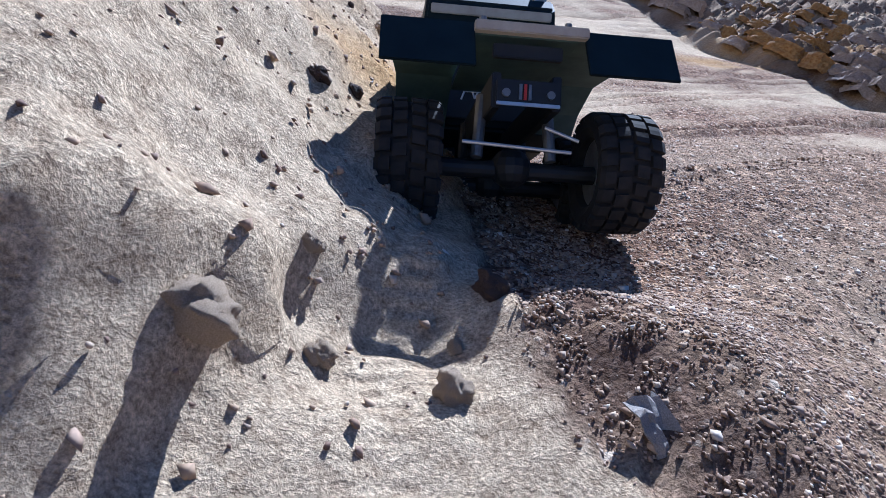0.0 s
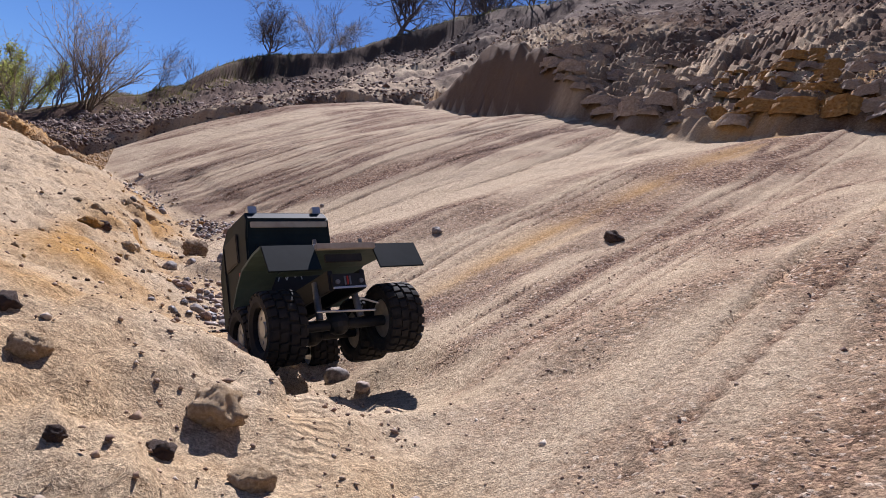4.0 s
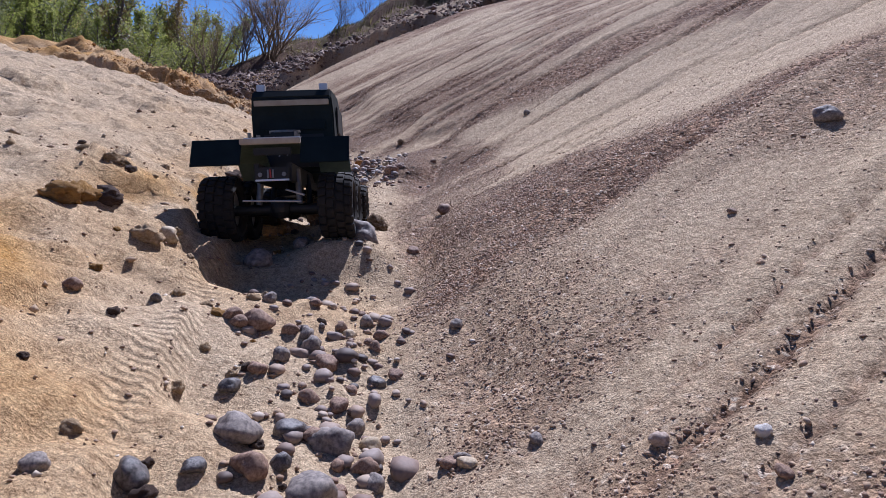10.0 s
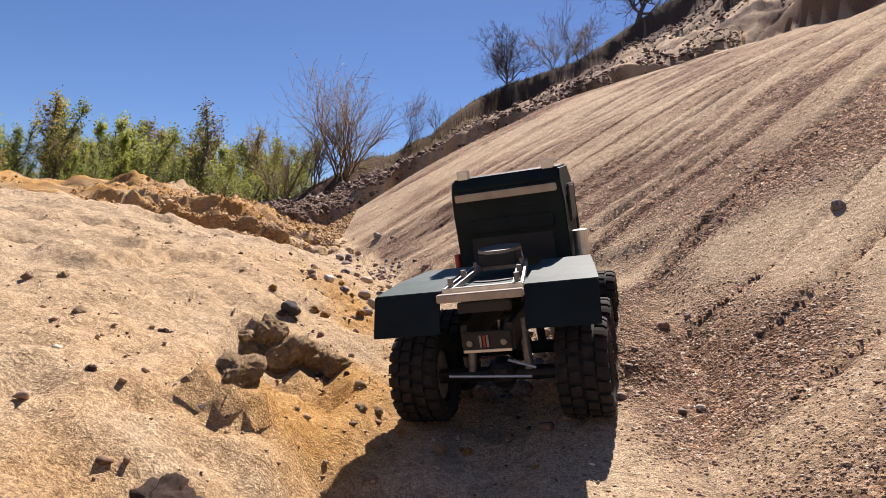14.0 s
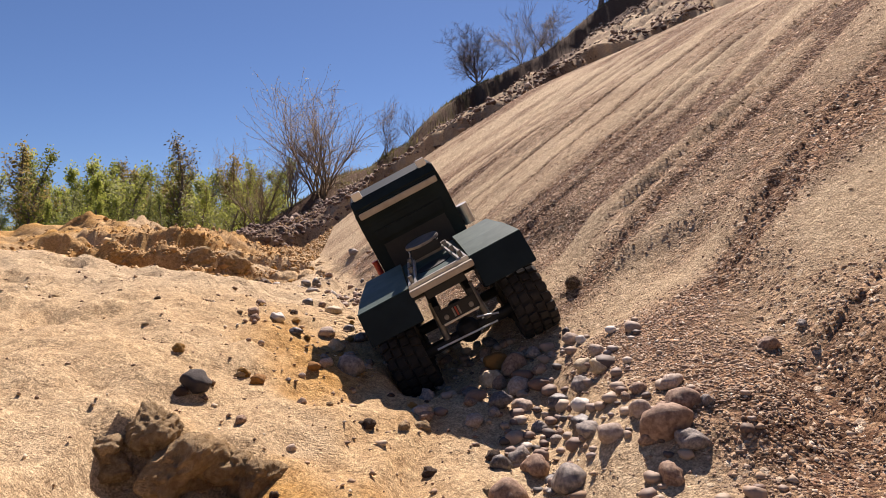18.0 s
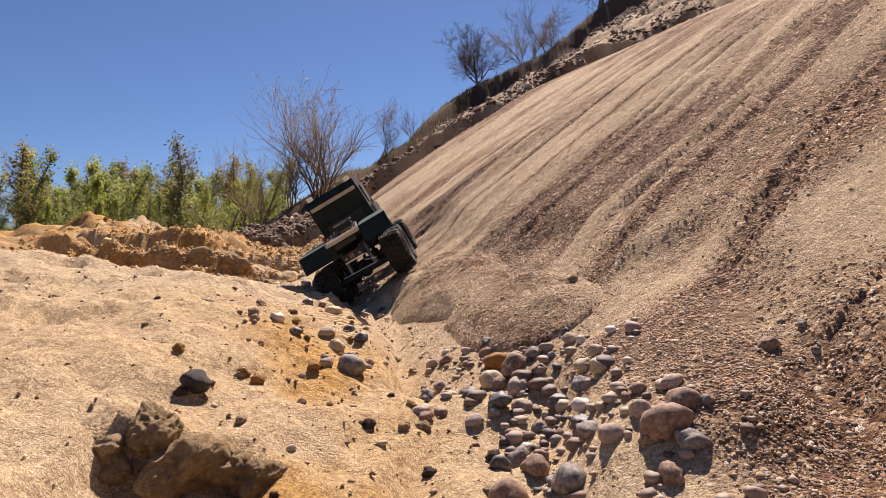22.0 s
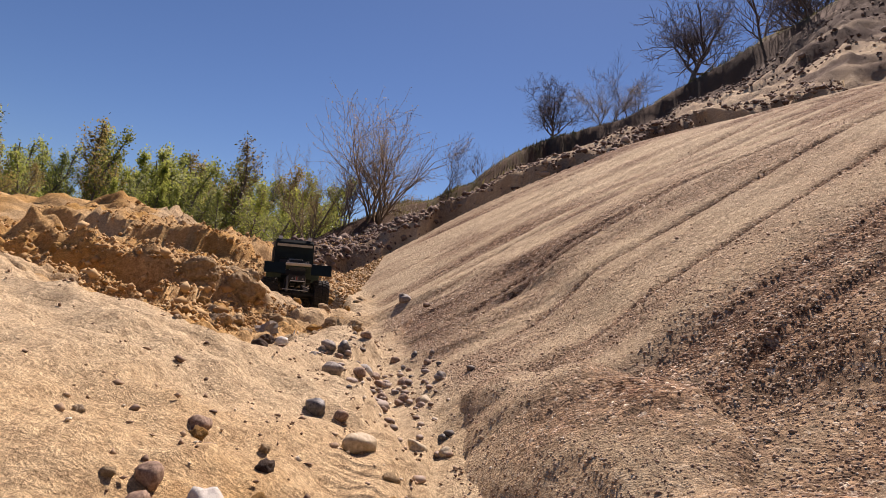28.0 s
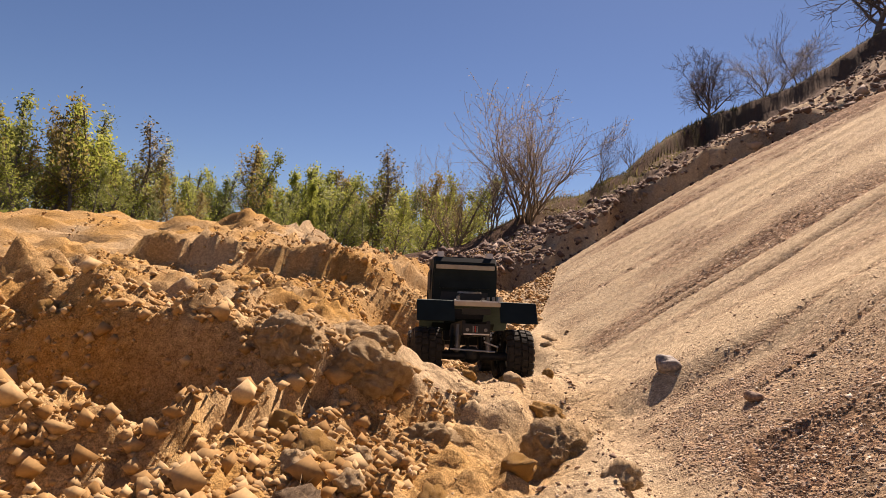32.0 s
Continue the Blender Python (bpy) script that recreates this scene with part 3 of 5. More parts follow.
def build_ground():
    xr = spaced(0.0, (0.9, 0.012, 1), (4.6, 0.026, 1), (8, 0.05, 1.01), (30, 0.16, 1.06), (400, 2.0, 1.3))
    xl = -spaced(0.0, (0.4, 0.012, 1), (1.4, 0.008, 1), (2.6, 0.014, 1.008), (8, 0.05, 1.03), (400, 0.4, 1.2))
    yf = spaced(0.0, (1.6, 0.014, 1), (2.6, 0.008, 1), (3.4, 0.014, 1), (8, 0.032, 1.002), (32, 0.08, 1.02), (400, 1.5, 1.3))
    yb = -spaced(0.0, (3.6, 0.014, 1), (8, 0.06, 1.06), (400, 0.8, 1.3))
    xs, ys = np.concatenate([xl[:0:-1], xr]), np.concatenate([yb[:0:-1], yf])
    X, Y = np.meshgrid(xs, ys)
    X, Y = X.ravel(), Y.ravel()
    Z, soil, track = land(X, Y)
    nx, ny = len(xs), len(ys)
    GRID.update(x=xs, y=ys, z=Z.reshape(ny, nx))
    i = (np.arange(ny - 1)[:, None] * nx + np.arange(nx - 1)[None]).ravel()
    quads = np.stack([i, i + 1, i + 1 + nx, i + nx], 1).astype(np.int32)
    me = bpy.data.meshes.new("ground")
    me.vertices.add(len(X))
    me.vertices.foreach_set("co", np.stack([X, Y, Z], 1).astype(np.float32).ravel())
    me.loops.add(quads.size)
    me.loops.foreach_set("vertex_index", quads.ravel())
    me.polygons.add(len(quads))
    me.polygons.foreach_set("loop_start", np.arange(len(quads), dtype=np.int32) * 4)
    me.polygons.foreach_set("use_smooth", np.ones(len(quads), dtype=bool))
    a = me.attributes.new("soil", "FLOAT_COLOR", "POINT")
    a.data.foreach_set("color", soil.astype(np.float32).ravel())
    a = me.attributes.new("track", "FLOAT", "POINT")
    a.data.foreach_set("value", track.astype(np.float32))
    me.update(calc_edges=True)
    me.materials.append(SAND)
    return tagged(new("ground", me), "sandy gravel pit floor with a raked scree slope and cliff", "ground", kind="structure")


ground = build_ground()


# ---- mesh helpers ----
def part(name, bm, mat, parent=None, label=""):
    me = bpy.data.meshes.new(name)
    bm.to_mesh(me)
    bm.free()
    me.materials.append(mat)
    ob = new(name, me)
    if parent:
        ob.parent = parent
    return tagged(ob, label)


def box(bm, x0, x1, y0, y1, z0, z1, bev=0.0, turn=None):
    r = bmesh.ops.create_cube(bm, size=1.0)
    m = Matrix.Translation(((x0 + x1) / 2, (y0 + y1) / 2, (z0 + z1) / 2)) @ (turn or Matrix()) @ Matrix.Diagonal((x1 - x0, y1 - y0, z1 - z0, 1))
    bmesh.ops.transform(bm, matrix=m, verts=r["verts"])
    if bev:
        edges = list({e for v in r["verts"] for e in v.link_edges})
        bmesh.ops.bevel(bm, geom=edges, offset=bev, segments=2, affect="EDGES")
    return bm


def rod(bm, a, b, radius, sides=10):
    a, b = Vector(a), Vector(b)
    m = Matrix.Translation((a + b) / 2) @ (b - a).to_track_quat("Z", "Y").to_matrix().to_4x4()
    bmesh.ops.create_cone(bm, cap_ends=True, segments=sides, radius1=radius, radius2=radius, depth=(b - a).length, matrix=m)
    return bm


def prism(bm, outline, x0, x1):
    """A solid from an outline in y and z, from x0 to x1."""
    a = [bm.verts.new((x0, y, z)) for y, z in outline]
    b = [bm.verts.new((x1, y, z)) for y, z in outline]
    n = len(outline)
    bm.faces.new(a)
    bm.faces.new(b[::-1])
    for i in range(n):
        bm.faces.new((a[i], b[i], b[(i + 1) % n], a[(i + 1) % n]))
    bmesh.ops.recalc_face_normals(bm, faces=bm.faces)
    return bm


# ---- the model truck ----
def tyre_bm(radius=0.055, width=0.056):
    bm = bmesh.new()
    prof = [(-0.44, 0.60), (-0.50, 0.74), (-0.49, 0.87), (-0.42, 0.925), (-0.26, 0.935), (-0.22, 0.935), (-0.02, 0.94), (0.02, 0.94), (0.22, 0.935), (0.26, 0.935), (0.42, 0.925), (0.49, 0.87), (0.50, 0.74), (0.44, 0.60)]
    n, lugs = 66, []
    rings = []
    for k in range(n):
        rings.append([])
        for w, r in prof:
            a = 2 * math.pi * (k + 1.4 * abs(w)) / n
            rings[-1].append(bm.verts.new((w * width, math.cos(a) * r * radius, math.sin(a) * r * radius)))
    for k in range(n):
        p, q = rings[k], rings[(k + 1) % n]
        for i in range(len(prof)):
            f = bm.faces.new((p[i], q[i], q[(i + 1) % len(prof)], p[(i + 1) % len(prof)]))
            if (i in (2, 3, 9, 10) and k % 3 != 0) or (i == 5 and k % 3 != 1) or (i == 7 and k % 3 != 2):
                lugs.append(f)
    bmesh.ops.recalc_face_normals(bm, faces=bm.faces)
    grown = bmesh.ops.extrude_face_region(bm, geom=lugs)["geom"]
    for v in grown:
        if isinstance(v, bmesh.types.BMVert):
            out = Vector((0, v.co.y, v.co.z)).normalized()
            v.co += out * 0.0045 + Vector((0.0012 if v.co.x > 0 else -0.0012, 0, 0))
    bmesh.ops.delete(bm, geom=[f for f in lugs if f.is_valid], context="FACES_ONLY")
    bmesh.ops.recalc_face_normals(bm, faces=bm.faces)
    return bm


def rim_bm(side):
    bm = bmesh.new()
    for r, d0, d1 in ((0.031, -0.018, 0.018), (0.012, 0.0, 0.021)):
        rod(bm, (side * d0, 0, 0), (side * d1, 0, 0), r, 28)
    for k in range(6):
        a = k * math.pi / 3
        rod(bm, (side * 0.017, math.cos(a) * 0.02, math.sin(a) * 0.02), (side * 0.0195, math.cos(a) * 0.02, math.sin(a) * 0.02), 0.0028, 8)
    return bm


AXLES = (0.052, 0.162, 0.385)
WHEELS = []


def build_truck():
    truck = new("model_truck")
    tagged(truck, "dark green six-wheeled model tractor truck with silver chassis rails", "model truck")
    # fenders: a top plate that falls away at the front, and a rear flap
    for s in (-1, 1):
        bm = bmesh.new()
        t = 0.003
        x0, x1 = s * 0.047, s * 0.125
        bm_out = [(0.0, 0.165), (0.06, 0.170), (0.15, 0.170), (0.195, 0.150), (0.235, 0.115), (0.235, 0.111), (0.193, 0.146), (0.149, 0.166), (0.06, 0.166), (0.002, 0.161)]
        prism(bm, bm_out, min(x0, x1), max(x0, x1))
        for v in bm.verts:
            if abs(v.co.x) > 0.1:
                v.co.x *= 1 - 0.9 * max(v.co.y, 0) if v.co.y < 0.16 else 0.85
        part("fender", bm, DECK, truck, "green sheet fender, sunlight on top put into its paler paint")
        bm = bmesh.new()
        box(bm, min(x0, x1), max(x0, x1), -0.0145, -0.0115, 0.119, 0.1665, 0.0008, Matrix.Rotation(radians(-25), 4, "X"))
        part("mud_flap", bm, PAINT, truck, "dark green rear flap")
    # deck, rails and cross beams
    bm = bmesh.new()
    box(bm, -0.0465, 0.0465, 0.004, 0.17, 0.158, 0.1615, 0.0006)
    part("deck_plate", bm, DECK, truck, "green deck plate with a round opening, painted paler as if sunlit")
    bm = bmesh.new()
    bmesh.ops.create_cone(bm, cap_ends=True, segments=36, radius1=0.024, radius2=0.024, depth=0.0012, matrix=Matrix.Translation((0, 0.072, 0.1622)) @ Matrix.Diagonal((1.15, 0.8, 1, 1)))
    part("deck_opening", bm, BLACK, truck, "dark round opening in the deck")
    for s in (-1, 1):
        rail = None
        for dx in (-0.0045, 0.0045):
            bm = bmesh.new()
            prism(bm, [(0.0, 0.166), (0.11, 0.176), (0.11, 0.170), (0.0, 0.160)], s * 0.040 + dx - 0.0014, s * 0.040 + dx + 0.0014)
            bmesh.ops.transform(bm, matrix=Matrix.Translation((s * 0.040, 0, 0)) @ Matrix.Rotation(radians(s * 6), 4, "Z") @ Matrix.Translation((-s * 0.040, 0, 0)), verts=bm.verts)
            rail = part("chassis_rail", bm, ALU, truck, "bare aluminium rail")
        for y in (0.012, 0.055, 0.1):
            bm = bmesh.new()
            rod(bm, (s * 0.039 - s * y * 0.1, y, 0.164), (s * 0.039 - s * y * 0.1, y, 0.176 + 0.05 * y), 0.0032, 10)
            part("rail_bolt", bm, STEEL, truck)
    bm = bmesh.new()
    box(bm, -0.048, 0.048, -0.017, -0.008, 0.154, 0.163, 0.001)
    part("rear_beam", bm, BEIGE, truck, "dusty pale rear cross beam")
    bm = bmesh.new()
    box(bm, -0.046, 0.046, 0.000, 0.006, 0.1605, 0.167, 0.001)
    part("rear_bar", bm, ALU, truck, "bare aluminium bar")
    bm = bmesh.new()
    box(bm, -0.034, 0.034, 0.108, 0.118, 0.168, 0.178, 0.001)
    part("front_bar", bm, STEEL, truck)
    # coupling plate
    bm = bmesh.new()
    box(bm, -0.024, 0.024, 0.098, 0.135, 0.174, 0.190, 0.002)
    part("coupling_block", bm, BLACK, truck)
    bm = bmesh.new()
    bmesh.ops.create_cone(bm, cap_ends=True, segments=36, radius1=0.028, radius2=0.027, depth=0.004, matrix=Matrix.Translation((0, 0.118, 0.193)) @ Matrix.Rotation(radians(5), 4, "X") @ Matrix.Diagonal((1, 0.8, 1, 1)))
    part("coupling_plate", bm, STEEL, truck, "round dusty steel coupling plate")
    # cab
    bm = bmesh.new()
    w = 0.0786
    prism(bm, [(0.196, 0.118), (0.186, 0.232), (0.180, 0.262), (0.192, 0.278), (0.30, 0.282), (0.34, 0.262), (0.372, 0.205), (0.376, 0.10), (0.22, 0.10)], -w, w)
    for v in bm.verts:
        if v.co.z > 0.255:
            v.co.x *= 0.965
    bmesh.ops.bevel(bm, geom=list(bm.edges), offset=0.003, segments=2, affect="EDGES")
    cab = part("cab", bm, PAINT, truck, "dark green boxy driver's cab")
    bm = bmesh.new()
    box(bm, -0.071, 0.071, 0.1765, 0.1805, 0.246, 0.2565, 0.001, Matrix.Rotation(radians(10), 4, "X"))
    part("roof_strip", bm, BEIGE, cab, "pale strip below the roof edge")
    bm = bmesh.new()
    box(bm, -0.062, 0.062, 0.184, 0.190, 0.200, 0.218, 0.001)
    part("rear_panel", bm, PAINT, cab, "narrow grey-green rear window panel")
    bm = bmesh.new()
    box(bm, -0.058, 0.058, 0.1895, 0.1925, 0.128, 0.196, 0.001)
    part("rear_wall_panel", bm, BLACK, cab)
    for s in (-1, 1):
        bm = bmesh.new()
        box(bm, s * 0.060 - 0.008, s * 0.060 + 0.008, 0.192, 0.206, 0.277, 0.290, 0.001)
        part("roof_lamp", bm, ALU, cab, "small silver roof lamp housing")
        bm = bmesh.new()
        box(bm, s * (w + 0.001) - 0.002, s * (w + 0.001) + 0.002, 0.235, 0.315, 0.198, 0.252, 0.003)
        part("side_window", bm, BLACK, cab, "dark side window")
        bm = bmesh.new()
        box(bm, s * (w + 0.001) - 0.0016, s * (w + 0.001) + 0.0016, 0.325, 0.327, 0.12, 0.25, 0.0004)
        part("door_seam", bm, BLACK, cab)
    bm = bmesh.new()
    for p, q in (((-0.030, 0.150), (-0.022, 0.172)), ((-0.022, 0.172), (-0.014, 0.152)), ((-0.014, 0.152), (-0.006, 0.170)), ((-0.006, 0.170), (0.002, 0.156)), ((0.002, 0.156), (0.010, 0.172)), ((-0.028, 0.160), (0.006, 0.160)), ((0.010, 0.172), (0.014, 0.152))):
        rod(bm, (p[0], 0.189, p[1]), (q[0], 0.189, q[1]), 0.0011, 6)
    part("scribbled_emblem", bm, WHITE, cab, "white scribbled emblem")
    bm = bmesh.new()
    rod(bm, (w + 0.012, 0.225, 0.150), (w + 0.012, 0.225, 0.186), 0.0105, 18)
    part("air_filter", bm, ALU, cab, "silver air filter canister")
    bm = bmesh.new()
    rod(bm, (-w - 0.007, 0.205, 0.135), (-w - 0.007, 0.205, 0.172), 0.0055, 14)
    part("fire_extinguisher", bm, RED, cab, "tiny red fire extinguisher")
    cab.location = (0, 0.018, 0.009)
    bm = bmesh.new()
    box(bm, -0.075, 0.075, 0.386, 0.398, 0.075, 0.105, 0.003)
    part("front_bumper", bm, BLACK, truck)
    # under the deck
    bm = bmesh.new()
    for s in (-1, 1):
        box(bm, s * 0.026 - 0.004, s * 0.026 + 0.004, -0.002, 0.37, 0.095, 0.125, 0.001)
    box(bm, -0.03, 0.03, -0.002, 0.004, 0.138, 0.150, 0.001)
    part("chassis_frame", bm, BLACK, truck)
    bm = bmesh.new()
    box(bm, -0.027, 0.027, -0.008, -0.004, 0.098, 0.118, 0.001)
    tail = part("tail_plate", bm, BLACK, truck)
    bm = bmesh.new()
    box(bm, -0.027, 0.027, -0.0105, -0.008, 0.0955, 0.0985, 0.0005)
    part("tail_edge", bm, ALU, tail, "bright lower edge")
    for k in range(3):
        bm = bmesh.new()
        box(bm, -0.008 + k * 0.004, -0.0055 + k * 0.004, -0.0098, -0.0082, 0.101, 0.114)
        part("tail_mark", bm, RED if k == 1 else STEEL, tail)
    for s in (-1, 1):
        bm = bmesh.new()
        rod(bm, (s * 0.019, -0.011, 0.106), (s * 0.019, -0.006, 0.106), 0.0035, 12)
        part("tail_lamp", bm, STEEL, tail)
    for n, y in enumerate(AXLES):
        bm = bmesh.new()
        rod(bm, (-0.085, y, 0.052), (0.085, y, 0.052), 0.0085, 14)
        bmesh.ops.create_uvsphere(bm, u_segments=14, v_segments=8, radius=0.019, matrix=Matrix.Translation((0.0, y, 0.054)))
        part("axle", bm, BLACK, truck)
        for s in (-1, 1):
            bm = bmesh.new()
            rod(bm, (s * 0.034, y - 0.012, 0.06), (s * 0.03, y - 0.004, 0.118), 0.0055, 12)
            part("shock_absorber", bm, STEEL if n == 0 else BLACK, truck, "dull steel shock absorber")
    bm = bmesh.new()
    rod(bm, (-0.052, 0.004, 0.066), (0.042, 0.004, 0.062), 0.0017, 8)
    part("track_rod", bm, ALU, truck, "thin bright steering rod")
    bm = bmesh.new()
    rod(bm, (0.018, 0.003, 0.082), (0.048, 0.003, 0.072), 0.0016, 8)
    part("link_rod", bm, ALU, truck)
    bm = bmesh.new()
    box(bm, -0.045, -0.005, 0.24, 0.33, 0.085, 0.11, 0.003)
    part("fuel_tank", bm, BLACK, truck)
    tyre, rims = None, {}
    for y in AXLES:
        for s in (-1, 1):
            wheel = new("wheel")
            wheel.parent = truck
            wheel.location = (s * 0.0965, y, 0.055)
            if tyre is None:
                tyre = part("tyre", tyre_bm(), RUBBER, wheel, "chunky black rubber tyre")
            else:
                tagged(new("tyre", tyre.data), "chunky black rubber tyre").parent = wheel
            if s not in rims:
                rims[s] = part("rim", rim_bm(s), ALU, wheel, "silver wheel rim")
            else:
                tagged(new("rim", rims[s].data), "silver wheel rim").parent = wheel
            WHEELS.append((wheel, s, y))
    return truck


truck = build_truck()


# ---- stones ----
def stone_mesh(name, seed, mat, sub=2, ragged=0.16, flat=0.75, grain=2.2):
    bm = bmesh.new()
    bmesh.ops.create_icosphere(bm, subdivisions=sub, radius=0.5)
    rng = random.Random(seed)
    off = Vector((rng.uniform(0, 40), rng.uniform(0, 40), rng.uniform(0, 40)))
    sx, sy = rng.uniform(0.8, 1.15), rng.uniform(0.75, 1.0)
    for v in bm.verts:
        k = 1 + ragged * (noise.noise(v.co * grain + off) + 0.5 * noise.noise(v.co * grain * 2.3 + off))
        if sub > 3:
            k += 0.22 * abs(noise.noise(v.co * 7 + off)) + 0.12 * noise.noise(v.co * 15 + off)
        v.co = Vector((v.co.x * k * sx, v.co.y * k * sy, v.co.z * k * flat))
    me = bpy.data.meshes.new(name)
    bm.to_mesh(me)
    bm.free()
    for p in me.polygons:
        p.use_smooth = True
    me.materials.append(mat)
    return me


STONE_MATS = {
    "grey": simple("grey_stone", (0.11, 0.09, 0.08), (0.36, 0.30, 0.25), 8, 0.7, 0, 0.002, 0.4),
    "brown": simple("brown_stone", (0.15, 0.08, 0.05), (0.40, 0.265, 0.175), 8, 0.75, 0, 0.002, 0.4),
    "dark": simple("dark_flint", (0.035, 0.03, 0.03), (0.19, 0.165, 0.15), 8, 0.5, 0, 0.002, 0.3),
    "cream": simple("cream_stone", (0.34, 0.25, 0.14), (0.58, 0.46, 0.30), 8, 0.7, 0, 0.002, 0.3),
    "pale": simple("pale_pink_stone", (0.28, 0.20, 0.15), (0.52, 0.41, 0.32), 8, 0.75, 0, 0.002, 0.4),
    "white": simple("white_quartz", (0.50, 0.45, 0.39), (0.70, 0.65, 0.58), 45, 0.6, 0, 0.002, 0.4),
    "orange": simple("rusty_stone", (0.26, 0.11, 0.025), (0.42, 0.21, 0.05), 45, 0.85, 0, 0.003, 0.6),
    "hollow": simple("burnt_stone", (0.05, 0.042, 0.04), (0.15, 0.12, 0.11), 45, 0.8, 0, 0.004, 0.8),
}
STONE_WORDS = {"grey": "rounded grey", "brown": "rounded reddish-brown", "dark": "dark flint", "cream": "smooth cream-coloured", "pale": "pale pinkish", "white": "broken white quartz", "orange": "rust-coloured", "hollow": "blackened pitted"}
CLUMP_MATS = {
    "sand": CLOD,
    "earth": DARK_CLOD,
    "orange": simple("orange_clod", (0.34, 0.17, 0.04), (0.50, 0.29, 0.08), 45, 0.95, 0, 0.004, 0.8),
    "pale": simple("pale_clod", (0.44, 0.32, 0.20), (0.66, 0.50, 0.34), 45, 0.95, 0, 0.004, 0.8),
}
LUMP = simple("packed_sand", (0.36, 0.225, 0.10), (0.60, 0.43, 0.24), 9, 0.95, 0, 0.01, 0.9)
CLUMP_WORDS = {"sand": "crumbly lump of damp sand", "earth": "dark rough clod of earth", "orange": "orange lump of clayey sand", "pale": "pale lump of packed sand"}
PEBBLES = {k: [stone_mesh("stone", 10 + 7 * n + j, m, 3, 0.40, 0.62 + 0.07 * j, 1.8) for j in range(4)] for n, (k, m) in enumerate(STONE_MATS.items())}
CLODS = {k: [stone_mesh("clod", 90 + 7 * n + j, m, 4, 0.42, 0.70, 2.6) for j in range(4)] for n, (k, m) in enumerate(CLUMP_MATS.items())}

CRUMBS = {k: [stone_mesh("clod", 190 + 7 * n + j, m, 3, 0.55, 0.75, 2.8) for j in range(3)] for n, (k, m) in enumerate(CLUMP_MATS.items())}



def lump_mesh(seed):
    """A heap of packed sand with a knobbly, torn side."""
    bm = bmesh.new()
    bmesh.ops.create_icosphere(bm, subdivisions=5, radius=0.5)
    off = Vector((seed * 3.7, seed * 1.3, seed * 2.1))
    for v in bm.verts:
        c = v.co.copy()
        k = 1 + 0.55 * noise.noise(c * 2.2 + off) + 0.30 * (0.35 - abs(noise.noise(c * 5 + off))) + 0.22 * (0.35 - abs(noise.noise(c * 10 + off))) + 0.07 * noise.noise(c * 24 + off)
        v.co = Vector((c.x * k * 1.15, c.y * k * 0.85, c.z * k * 0.80))
    me = bpy.data.meshes.new("sand_lump")
    bm.to_mesh(me)
    bm.free()
    for p in me.polygons:
        p.use_smooth = True
    me.materials.append(LUMP)
    return me


def lay(name, me, x, y, size, label, category, group, sink=0.22, rng=random):
    ob = new(name, me)
    s = size
    ob.matrix_world = Matrix.LocRotScale((x, y, height(x, y) + s * (0.36 - sink)), Euler((rng.uniform(-0.3, 0.3), rng.uniform(-0.3, 0.3), rng.uniform(0, 6.28))), (s, s, s))
    return tagged(ob, label, category, group)


